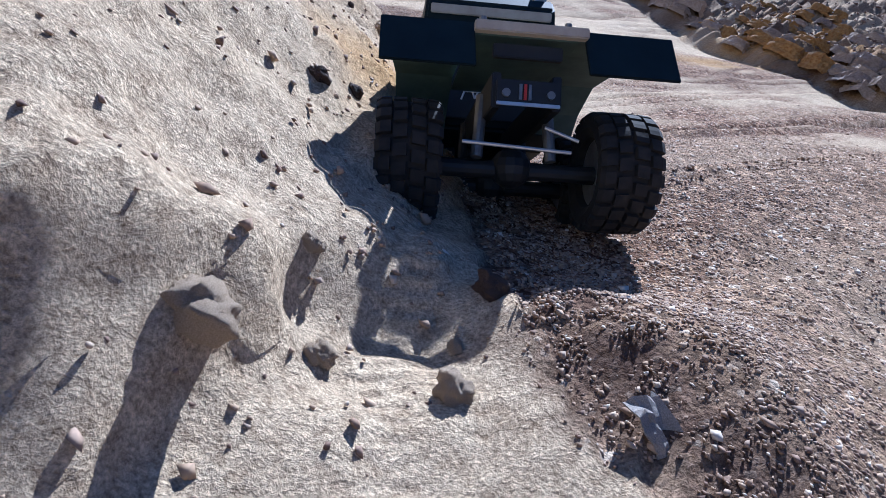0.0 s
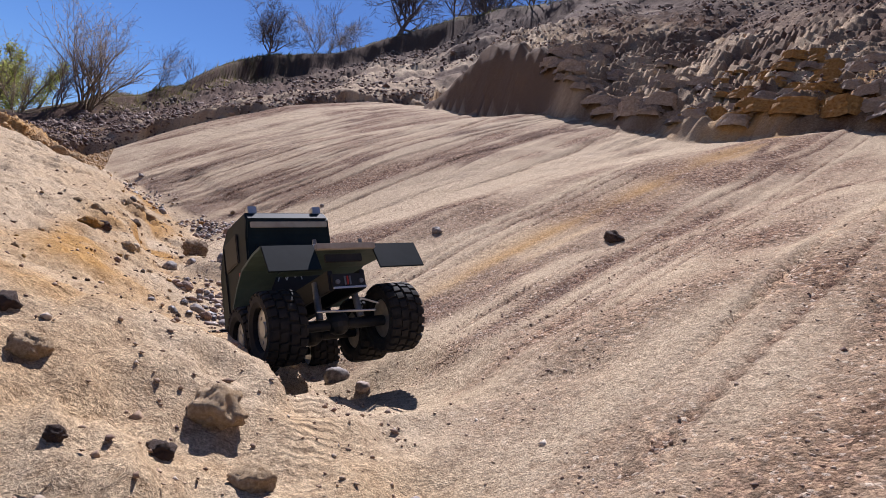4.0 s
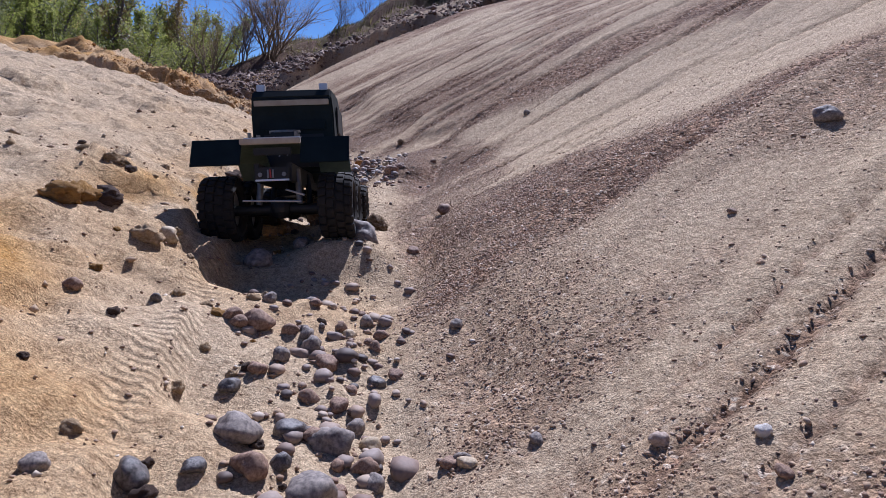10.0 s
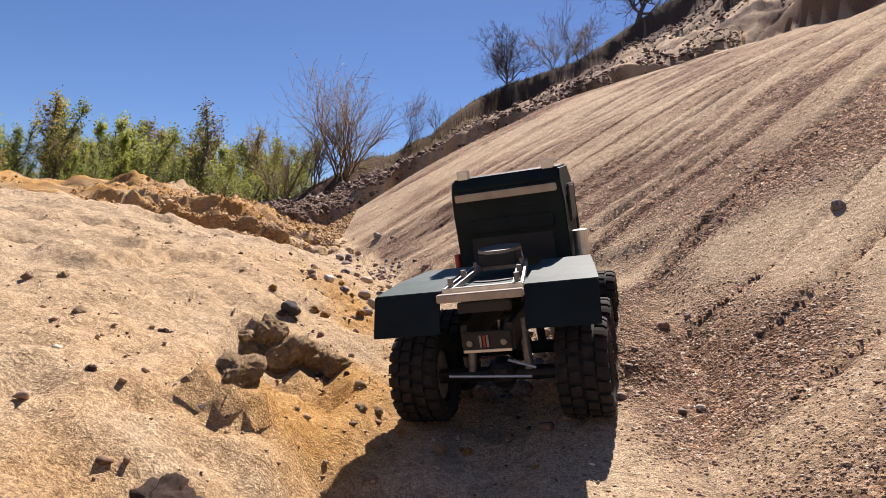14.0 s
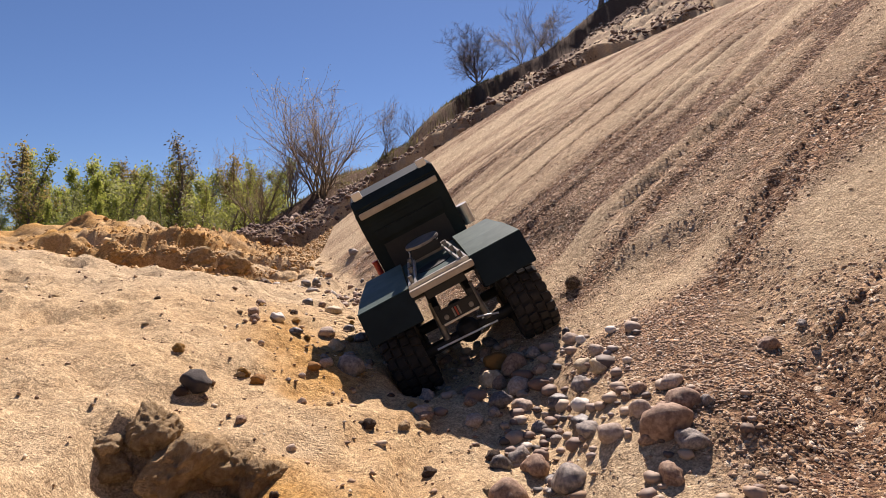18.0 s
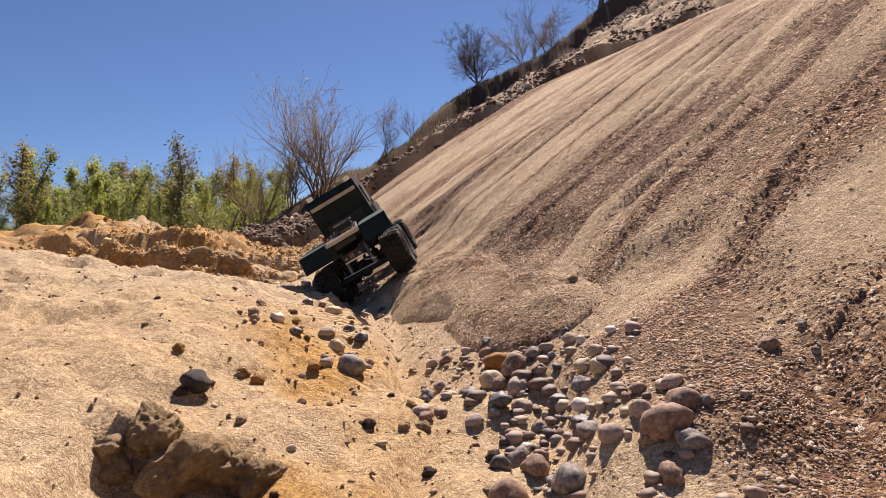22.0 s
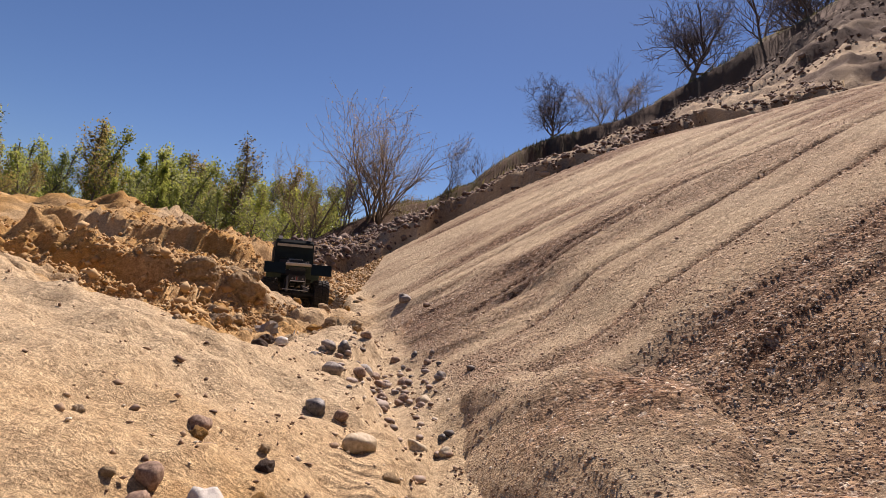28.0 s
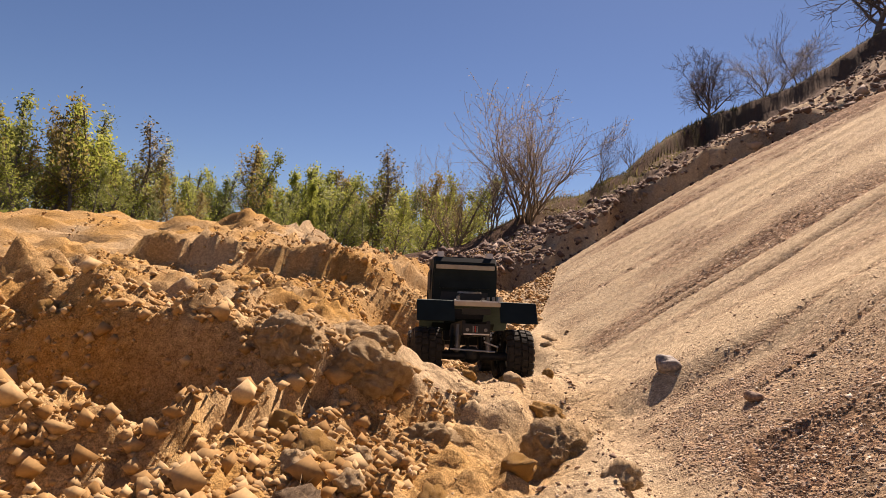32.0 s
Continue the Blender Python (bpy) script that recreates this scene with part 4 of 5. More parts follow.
# Kind of stone: place on the plan and size.
STONES = {
    "grey": (
        "-0.13,0.89,0.043 -0.39,1.85,0.037 -0.17,0.92,0.013 -0.18,0.82,0.009 -0.19,0.79,0.008 -0.01,0.95,0.018 0.05,1.03,0.015 0.12,0.90,0.027 0.14,0.87,0.014 0.10,0.57,0.037 0.07,0.67,0.023 0.10,0.73,0.020 0.13,0.62,0.026 0.15,0.74,0.027 0.35,0.65,0.011 0.04,-0.91,0.041 0.12,-0.89,0.035 0.11,-0.98,0.041 -0.07,-1.02,0.019 0.08,-0.70,0.031 0.07,-0.68,0.021 0.05,-0.74,0.023 0.14,-0.85,0.023 0.16,-0.94,0.023",
        "0.01,-0.59,0.022 0.06,-0.54,0.023 0.76,-0.55,0.035 0.61,0.73,0.028 0.29,-0.94,0.014 -0.04,-0.39,0.054 0.12,-0.33,0.052 0.08,-0.70,0.024 0.02,-0.35,0.033 0.04,0.07,0.026 -0.00,0.03,0.015 -0.36,2.64,0.048 0.15,-1.19,0.070 0.20,-1.15,0.037 0.27,-1.48,0.052 0.15,-2.17,0.046 -0.34,1.68,0.041 -0.39,1.74,0.019",
    ),
    "orange": (
        "-0.22,0.77,0.018 -0.17,0.84,0.016 0.07,0.93,0.033",
    ),
    "hollow": (
        "-0.26,0.69,0.034",
    ),
    "brown": (
        "-0.16,0.72,0.013 -0.31,1.07,0.021 -0.32,1.10,0.020 -0.34,1.21,0.021 -0.29,1.00,0.010 -0.26,0.87,0.008 -0.27,1.44,0.024 0.03,0.98,0.015 -0.00,1.03,0.021 0.09,0.98,0.020 0.09,0.89,0.041 0.07,0.87,0.028 0.12,0.85,0.020 -0.00,0.86,0.015 -0.11,0.95,0.014 0.06,0.98,0.020 0.08,0.63,0.030 0.05,0.58,0.037 0.18,0.55,0.039 0.20,0.57,0.027 -0.20,0.64,0.013 0.31,0.64,0.017 0.06,-0.96,0.029 0.03,-0.78,0.022",
        "0.10,-0.74,0.026 0.01,-0.67,0.036 -0.02,-0.67,0.020 0.15,-0.92,0.024 0.12,-0.82,0.021 0.09,-0.81,0.021 -0.18,-0.73,0.021 0.40,-1.09,0.013 0.56,-0.70,0.012 -0.01,-0.68,0.019 0.05,-0.67,0.019 0.07,-0.58,0.018 0.05,-0.54,0.015 0.11,-0.63,0.020 0.28,-0.12,0.040 0.15,0.03,0.038 -0.27,2.42,0.029 -0.35,2.00,0.030 -0.30,1.85,0.025 -0.28,1.79,0.025 -0.31,1.75,0.032 -0.36,1.81,0.018",
    ),
    "cream": (
        "-0.17,1.02,0.027 -0.23,1.36,0.035 0.17,0.73,0.023 0.06,0.88,0.037 -0.15,-0.51,0.030",
    ),
    "pale": (
        "-0.15,1.01,0.020 -0.26,0.93,0.009 -0.20,1.10,0.026 -0.16,0.88,0.018 -0.18,0.82,0.010 0.17,0.89,0.025 -0.11,0.92,0.012 0.14,0.58,0.027 0.09,0.84,0.030 0.17,0.59,0.022 -0.15,0.63,0.010 0.36,-1.01,0.015 0.30,-1.55,0.029 -0.31,1.69,0.029",
    ),
    "dark": (
        "-0.14,1.09,0.025 -0.23,1.01,0.020 -0.30,1.44,0.032 -0.36,1.84,0.039 0.07,1.01,0.025 0.17,0.92,0.015 -0.17,1.16,0.021 0.13,0.66,0.024 0.13,0.77,0.028 0.06,0.77,0.029 0.03,0.82,0.025 0.08,-0.88,0.030 -0.02,-0.99,0.029 0.02,-0.97,0.018 0.01,-0.81,0.023 0.08,-0.94,0.020 -0.11,-0.67,0.015",
    ),
    "white": (
        "-0.28,1.10,0.025 0.18,0.87,0.015 0.14,0.69,0.025 0.41,-1.05,0.012 -0.32,1.85,0.043 -0.46,1.79,0.027",
    ),
}
CLUMPS = {
    "sand": (
        "-0.17,-0.54,0.033 -0.21,-0.10,0.031 0.03,-2.13,0.030 -0.15,-2.04,0.026 -0.00,-2.04,0.041 -0.29,0.57,0.020 -0.69,2.18,0.026 -0.73,2.16,0.024 -0.67,2.23,0.022 -0.66,2.09,0.027 -0.71,2.07,0.027 -0.42,2.22,0.034 -0.49,2.13,0.022 -0.60,1.99,0.026 -0.64,1.97,0.026",
    ),
    "earth": (
        "-0.26,-2.88,0.017 -0.21,-2.83,0.014 -0.148,-3.135,0.024 -0.01,-2.32,0.022 -0.25,-0.47,0.038 -0.20,0.13,0.036 -0.11,-2.14,0.013 -0.04,-2.11,0.018 0.04,-2.18,0.021 0.59,-2.38,0.031 1.03,-1.17,0.046 -0.49,1.80,0.030 -0.44,1.62,0.020",
    ),
    "orange": (
        "-0.28,-0.49,0.042 -0.29,-0.52,0.041 -0.54,2.58,0.042 -0.49,2.43,0.02 -0.68,1.72,0.038 -0.63,1.72,0.036 -0.68,1.69,0.033",
    ),
    "pale": (
        "0.05,-1.56,0.084 -0.327,-3.215,0.028 -0.187,-3.215,0.022 -0.25,-3.185,0.015 -0.27,-3.13,0.013 -0.169,-3.17,0.011",
    ),
}


def triples(lines):
    return [tuple(float(v) for v in w.split(",")) for line in lines for w in line.split()]


def set_stones():
    rng = random.Random(5)
    for kind, lines in STONES.items():
        for x, y, size in triples(lines):
            lay("stone", rng.choice(PEBBLES[kind]), x, y, size * (1.0 if y < 1.4 else 0.85), f"{STONE_WORDS[kind]} stone lying in the sand", "stone", "stones at the slope's foot", 0.22, rng)
    for kind, lines in CLUMPS.items():
        for x, y, size in triples(lines):
            lay("clod", rng.choice(CLODS[kind]), x, y, size * 1.15, f"{CLUMP_WORDS[kind]} on the ground", "clod", "clods on the ground", 0.25, rng)
    for x, y, size, seed in ((-0.262, 0.590, 0.045, 1), (-0.225, 0.572, 0.060, 2), (-0.190, 0.585, 0.048, 11), (-0.158, 0.565, 0.036, 12), (-0.285, 0.565, 0.030, 13), (-0.215, 0.31, 0.048, 3), (-0.30, -0.33, 0.042, 4), (-0.35, -0.30, 0.030, 5), (-0.82, 2.44, 0.12, 6), (-0.76, 2.36, 0.09, 7), (-0.66, 2.33, 0.06, 8), (-0.49, 2.43, 0.10, 9), (-0.86, 2.30, 0.09, 10)):
        lay("sand_lump", lump_mesh(seed), x, y, size, "knobbly lump of packed sand risen from the ground", "sand lump", "lumps of packed sand", 0.44, rng)
    kinds = ("grey", "brown", "brown", "pale", "dark", "brown", "cream")
    for k in range(110):
        y = rng.choice((rng.gauss(-0.8, 0.28), rng.gauss(0.72, 0.16), rng.gauss(0.80, 0.2), rng.gauss(1.75, 0.2)))
        x = float(np.interp(y, *TOE)) + rng.gauss(-0.01, 0.05)
        lay("stone", rng.choice(PEBBLES[rng.choice(kinds)]), x, y, min(0.024, 0.010 + rng.expovariate(1 / 0.006)), "small rounded pebble at the slope's foot", "stone", "stones at the slope's foot", 0.24, rng)
    for k in range(60):
        x, y = rng.uniform(-1.3, 0.05), rng.uniform(-3.0, 1.8)
        if x < float(np.interp(y, *TOE)) - 0.05:
            lay("clod", rng.choice(CRUMBS[rng.choice(("sand", "pale", "sand", "earth"))]), x, y, rng.uniform(0.008, 0.022), "small crumb of sand on the pit floor", "clod", "clods on the ground", 0.3, rng)
    for k in range(150):
        y = rng.uniform(-1.25, 1.3)
        x = float(np.interp(y, *TOE)) - 0.06 - rng.expovariate(1 / 0.16)
        if x > -0.75:
            lay("clod", rng.choice(CRUMBS[rng.choice(("sand", "earth", "sand", "orange"))]), x, y, rng.uniform(0.006, 0.018), "small crumb of sand on the pit floor", "clod", "clods on the ground", 0.3, rng)
    for k in range(90):
        x, y = rng.uniform(-1.9, -0.5), rng.uniform(1.85, 3.8)
        lay("clod", rng.choice(CRUMBS[rng.choice(("sand", "orange", "orange"))]), x, y, rng.uniform(0.015, 0.045), "torn lump of sand in the churned ground", "clod", "clods on the ground", 0.3, rng)


set_stones()


def slab_mesh(seed, mat):
    """An angular, flat-lying block with two or three worn layers."""
    rng = random.Random(seed)
    bm = bmesh.new()
    n, z, rim = 11, -0.30, None
    base = [rng.uniform(0.36, 0.54) for _ in range(n)]
    for layer in range(3):
        high = rng.uniform(0.11, 0.20)
        k = 1.0 - 0.13 * layer + rng.uniform(-0.06, 0.06)
        lower = [bm.verts.new((math.cos(6.283 * i / n) * base[i] * k * rng.uniform(0.94, 1.04), math.sin(6.283 * i / n) * base[i] * k * 0.7, z)) for i in range(n)]
        upper = [bm.verts.new((v.co.x * 1.03, v.co.y * 1.03, z + high + rng.uniform(-0.02, 0.02))) for v in lower]
        if rim:
            for i in range(n):
                bm.faces.new((rim[i], rim[(i + 1) % n], lower[(i + 1) % n], lower[i]))
        for i in range(n):
            bm.faces.new((lower[i], lower[(i + 1) % n], upper[(i + 1) % n], upper[i]))
        rim, z = upper, z + high
    bm.faces.new(rim)
    bmesh.ops.subdivide_edges(bm, edges=list(bm.edges), cuts=1, use_grid_fill=True)
    for v in bm.verts:
        v.co += Vector((noise.noise(v.co * 5 + Vector((seed, 0, 0))), noise.noise(v.co * 5 + Vector((0, seed, 0))), noise.noise(v.co * 5 + Vector((0, 0, seed))))) * 0.045
    me = bpy.data.meshes.new("rock")
    bm.to_mesh(me)
    bm.free()
    me.materials.append(mat)
    return me


LEDGE = {
    "pale layered": simple("pale_sandstone", (0.34, 0.25, 0.18), (0.54, 0.43, 0.33), 14, 0.95, 0, 0.02, 0.8),
    "grey layered": simple("grey_sandstone", (0.22, 0.165, 0.13), (0.42, 0.34, 0.28), 14, 0.95, 0, 0.02, 0.8),
    "ochre": simple("ochre_sandstone", (0.30, 0.14, 0.03), (0.50, 0.30, 0.10), 14, 0.95, 0, 0.02, 0.8),
}


def set_ledges():
    rng = random.Random(31)
    shapes = {k: [slab_mesh(7 * i + j, m) for j in range(4)] for i, (k, m) in enumerate(LEDGE.items())}
    for n in range(210):
        az = rng.uniform(46, 112)
        out = rng.random() ** 1.5
        kind = "ochre" if abs(az - 86 + 14 * out) < 9 and rng.random() < 0.75 else rng.choice(("pale layered", "pale layered", "grey layered"))
        r = float(np.interp(az, *EDGE)) + 0.08 + 1.1 * out
        x, y = math.sin(radians(az)) * r, math.cos(radians(az)) * r
        size = rng.uniform(0.12, 0.34) * (1 - 0.3 * out)
        ob = new("rock", rng.choice(shapes[kind]))
        ob.matrix_world = Matrix.LocRotScale((x, y, height(x, y) + 0.02 * size), Euler((rng.uniform(-0.12, 0.12), rng.uniform(-0.12, 0.12), -radians(az) + rng.uniform(-0.5, 0.5))), (size, size, size * rng.uniform(0.5, 0.9)))
        tagged(ob, f"{kind} sandstone block broken from the cliff", "rock", "rocks in the cliff")


set_ledges()
ROOT = simple("root_earth", (0.15, 0.095, 0.055), (0.38, 0.265, 0.16), 9, 0.95, 0, 0.006, 1.0)
STRAW = simple("dry_straw", (0.26, 0.185, 0.10), (0.42, 0.32, 0.19), 30, 0.9, 0, 0.001, 0.3)
SCRAP_MATS = (simple("white_plastic_scrap", (0.55, 0.53, 0.50), (0.74, 0.72, 0.68), 40, 0.6, 0, 0.002, 0.5), simple("grey_dirty_scrap", (0.20, 0.165, 0.14), (0.40, 0.35, 0.30), 40, 0.8, 0, 0.002, 0.5))


def root_clod(x, y, size, seed, fibres, label):
    rng = random.Random(seed)
    z = height(x, y)
    clod = lay("grass_clod", stone_mesh("grass_clod", seed, ROOT, 4, 0.40, 0.78, 2.4), x, y, size, label, "clod", "clods on the ground", 0.12, rng)
    bm = bmesh.new()
    for k in range(fibres):
        a, b = rng.uniform(0, 6.28), rng.uniform(-0.2, 1.2)
        p = Vector((math.cos(a) * math.cos(b), math.sin(a) * math.cos(b), math.sin(b) * 0.8)) * 0.5
        q = p + Vector((rng.gauss(0, 0.16), rng.gauss(0, 0.16), rng.uniform(-0.05, 0.18)))
        rod(bm, p * 0.95, q, 0.007, 3)
    tagged(part("root_fibres", bm, STRAW, clod, "dry pale roots and grass blades"), kind="stuff")


def scrap(x, y, size, seed, mat, label, tilt):
    rng = random.Random(seed)
    bm = bmesh.new()
    bmesh.ops.create_grid(bm, x_segments=7, y_segments=5, size=0.5)
    for v in bm.verts:
        c = v.co.copy()
        v.co += Vector((noise.noise(c * 2 + Vector((seed, 0, 0))), noise.noise(c * 2 + Vector((0, seed, 0))), 1.3 * noise.noise(c * 2.6 + Vector((0, 0, seed))))) * 0.22
    bmesh.ops.solidify(bm, geom=list(bm.faces), thickness=0.03)
    ob = part("litter_scrap", bm, mat)
    ob.matrix_world = Matrix.LocRotScale((x, y, height(x, y) + size * 0.22), Euler((tilt, rng.uniform(-0.5, 0.5), rng.uniform(0, 6.28))), (size, size * 0.6, size))
    tagged(ob, label, "litter", "scraps of litter")


def set_litter():
    root_clod(0.035, -0.055, 0.094, 3, 150, "large brown clod bound with dry roots")
    root_clod(0.145, -0.030, 0.046, 5, 130, "small clump of dry grass roots among pebbles")
    root_clod(0.212, 1.06, 0.026, 7, 110, "dark tuft of dry grass on the gravel slope")
    root_clod(-0.68, 2.02, 0.045, 9, 40, "dark brown clod with roots in the trench")
    scrap(-0.52, 2.02, 0.045, 1, SCRAP_MATS[0], "crumpled white plastic scrap half buried in sand", 0.5)
    scrap(-0.57, 2.03, 0.045, 4, SCRAP_MATS[1], "crumpled dirty grey scrap beside white plastic", 1.2)
    scrap(-0.80, 2.27, 0.030, 2, SCRAP_MATS[0], "small torn white paper in the churned sand", 1.1)
    scrap(-0.115, -3.27, 0.034, 6, SCRAP_MATS[1], "dirty crumpled leaf-like scrap on the gravel", 0.7)


set_litter()


def joined(name, shapes, kind, x, y, z, size, turn, mat, label, category):
    """Many small pieces as one mesh."""
    vs, fs, base = [], [], 0
    for k, (v, f) in enumerate(shapes):
        m = kind == k
        c, n, s = np.cos(turn[m])[:, None], np.sin(turn[m])[:, None], size[m][:, None]
        p = np.stack([(v[:, 0] * c - v[:, 1] * n) * s + x[m][:, None], (v[:, 0] * n + v[:, 1] * c) * s + y[m][:, None], v[:, 2] * s + z[m][:, None]], 2)
        vs.append(p.reshape(-1, 3))
        fs.append((f[None] + base + len(v) * np.arange(m.sum())[:, None, None]).reshape(-1, 3))
        base += len(v) * int(m.sum())
    V, Fc = np.concatenate(vs), np.concatenate(fs)
    me = bpy.data.meshes.new(name)
    me.vertices.add(len(V))
    me.vertices.foreach_set("co", V.astype(np.float32).ravel())
    me.loops.add(Fc.size)
    me.loops.foreach_set("vertex_index", Fc.astype(np.int32).ravel())
    me.polygons.add(len(Fc))
    me.polygons.foreach_set("loop_start", np.arange(len(Fc), dtype=np.int32) * Fc.shape[1])
    me.update(calc_edges=True)
    me.materials.append(mat)
    return tagged(new(name, me), label, category, kind="stuff")


def island_material(name, stops, rough=0.85):
    m, n, l, b = material(name, rough)
    g = n.new("ShaderNodeNewGeometry")
    c = ramp(n, l, g.outputs["Random Per Island"], stops)
    co = n.new("ShaderNodeTexCoord").outputs["Object"]
    c = mix(n, l, 0.5, c, ramp(n, l, noise_node(n, l, 300, coord=co), ((0.3, (0.6, 0.6, 0.6)), (0.7, (1.15, 1.15, 1.15)))), "MULTIPLY")
    l.new(c, b.inputs["Base Color"])
    return m


GRAINS = island_material("mixed_gravel", ((0.0, (0.14, 0.078, 0.050)), (0.25, (0.34, 0.22, 0.135)), (0.6, (0.50, 0.35, 0.215)), (0.8, (0.25, 0.15, 0.10)), (0.95, (0.56, 0.43, 0.30)), (1.0, (0.80, 0.70, 0.55))))


def grain_shapes(count, seed):
    out = []
    rng = np.random.default_rng(seed)
    f = np.array([[0, 2, 4], [2, 1, 4], [1, 3, 4], [3, 0, 4], [2, 0, 5], [1, 2, 5], [3, 1, 5], [0, 3, 5]])
    for k in range(count):
        v = 0.5 * np.array([[1, 0, 0], [-1, 0, 0], [0, 1, 0], [0, -1, 0], [0, 0, 0.8], [0, 0, -0.8]])
        out.append((v * rng.uniform(0.75, 1.25, (6, 1)) + rng.normal(0, 0.09, (6, 3)), f))
    return out


def strew_gravel():
    rng = np.random.default_rng(4)
    shapes = grain_shapes(9, 3)
    for name, n, most, low, high, reach, small, label in (
        ("slope_gravel", 250000, 105000, -1.7, 2.7, 0.34, 0.0026, "loose coarse gravel grains on the scree slope"),
        ("far_slope_gravel", 60000, 26000, -3.2, 4.2, 0.8, 0.0036, "scattered gravel higher up the scree slope"),
    ):
        y = rng.uniform(low, high, n)
        d = rng.exponential(reach, n) - 0.04
        x = np.interp(y, *TOE) + d
        z, soil, _ = land(x, y)
        keep = (rng.random(n) < np.clip(soil[:, 0] * 1.25 - 0.22, 0.05, 1)) & (d < 2.2)
        size = np.minimum(small + rng.exponential(small * 0.38, n), 0.0105)
        x, y, z, size = x[keep][:most], y[keep][:most], z[keep][:most], size[keep][:most]
        joined(name, shapes, rng.integers(0, 9, len(x)), x, y, z - size * 0.08, size, rng.uniform(0, 6.28, len(x)), GRAINS, label, "gravel")
    n = 60000
    y = rng.uniform(-3.42, -2.45, n)
    x = -0.16 + rng.exponential(0.30, n)
    z, soil, _ = land(x, y)
    keep = (rng.random(n) < soil[:, 0] * 1.1 - 0.15) & (x < 1.1)
    x, y, z = x[keep], y[keep], z[keep]
    size = np.minimum(0.0020 + rng.exponential(0.0011, len(x)), 0.009)
    joined("near_gravel", shapes, rng.integers(0, 9, len(x)), x, y, z - size * 0.05, size, rng.uniform(0, 6.28, len(x)), GRAINS, "dark mixed gravel beside the pale sand", "gravel")
    n = 6500
    y = rng.uniform(-3.4, 3.2, n)
    x = np.interp(y, *TOE) - rng.exponential(0.35, n)
    z = land(x, y)[0]
    size = np.minimum(0.0028 + rng.exponential(0.0020, n), 0.016)
    joined("floor_gravel", shapes, rng.integers(0, 9, n), x, y, z + size * 0.12, size, rng.uniform(0, 6.28, n), GRAINS, "small pebbles strewn over the pale sand", "gravel")


strew_gravel()


def build_slide():
    """Two tongues of gravel that the truck's wheels send down the slope."""
    def top(x, y):
        wob = 0.16 * fbm(x * 8, y * 8, 3, 111) + 0.05 * fbm(x * 22, y * 22, 2, 113)
        heap = np.zeros_like(x)
        for cx, cy, rx, ry, high in ((0.115, 1.09, 0.125, 0.19, 0.032), (-0.005, 1.42, 0.130, 0.25, 0.026)):
            u, v = (x - cx) + 0.33 * (y - cy), y - cy
            heap = np.maximum(heap, high * smooth(1.0, 0.35, np.hypot(u / rx, v / ry) + wob))
        z = land(x, y)[0] + heap * (1 + 0.25 * fbm(x * 14, y * 14, 3, 115)) + 0.004 - 0.014 * smooth(0.006, 0.0, heap)
        return z, heap

    xs, ys = np.arange(-0.32, 0.34, 0.008), np.arange(0.84, 1.90, 0.008)
    X, Y = (a.ravel() for a in np.meshgrid(xs, ys))
    Z, heap = top(X, Y)
    nx, ny = len(xs), len(ys)
    i = (np.arange(ny - 1)[:, None] * nx + np.arange(nx - 1)[None]).ravel()
    quads = np.stack([i, i + 1, i + 1 + nx, i + nx], 1)
    quads = quads[(heap[quads] > 0.0008).any(1)]
    used, inv = np.unique(quads, return_inverse=True)
    me = bpy.data.meshes.new("gravel_slide")
    me.from_pydata(np.stack([X, Y, Z], 1)[used].tolist(), [], inv.reshape(-1, 4).tolist())
    me.polygons.foreach_set("use_smooth", [True] * len(me.polygons))
    soil = np.zeros((len(used), 4), np.float32)
    soil[:, 0] = np.clip(0.55 + 0.9 * fbm(X[used] * 7, Y[used] * 7, 3, 117), 0.1, 1)
    a = me.attributes.new("soil", "FLOAT_COLOR", "POINT")
    a.data.foreach_set("color", soil.ravel())
    a = me.attributes.new("track", "FLOAT", "POINT")
    a.data.foreach_set("value", np.zeros(len(used), np.float32))
    me.materials.append(SAND)
    ob = tagged(new("gravel_slide", me), "tongue of fresh gravel slid down the scree slope", "gravel")
    rng = np.random.default_rng(23)
    ok = np.flatnonzero(heap > 0.004)
    pick = rng.choice(ok, 5000)
    gx, gy = X[pick] + rng.uniform(-0.004, 0.004, len(pick)), Y[pick] + rng.uniform(-0.004, 0.004, len(pick))
    size = np.minimum(0.0020 + rng.exponential(0.0011, len(pick)), 0.008)
    grains = joined("loose_grains", grain_shapes(9, 3), rng.integers(0, 9, len(pick)), gx, gy, top(gx, gy)[0] - 0.15 * size, size, rng.uniform(0, 6.28, len(pick)), GRAINS, "loose gravel grains on the slide", "")
    grains.parent = ob
    return ob


slide = build_slide()
PEBBLE_MIX = island_material("mixed_pebbles", ((0.0, (0.07, 0.06, 0.055)), (0.25, (0.20, 0.12, 0.08)), (0.5, (0.30, 0.24, 0.20)), (0.75, (0.36, 0.25, 0.17)), (0.92, (0.48, 0.38, 0.28)), (1.0, (0.66, 0.60, 0.52))), 0.7)


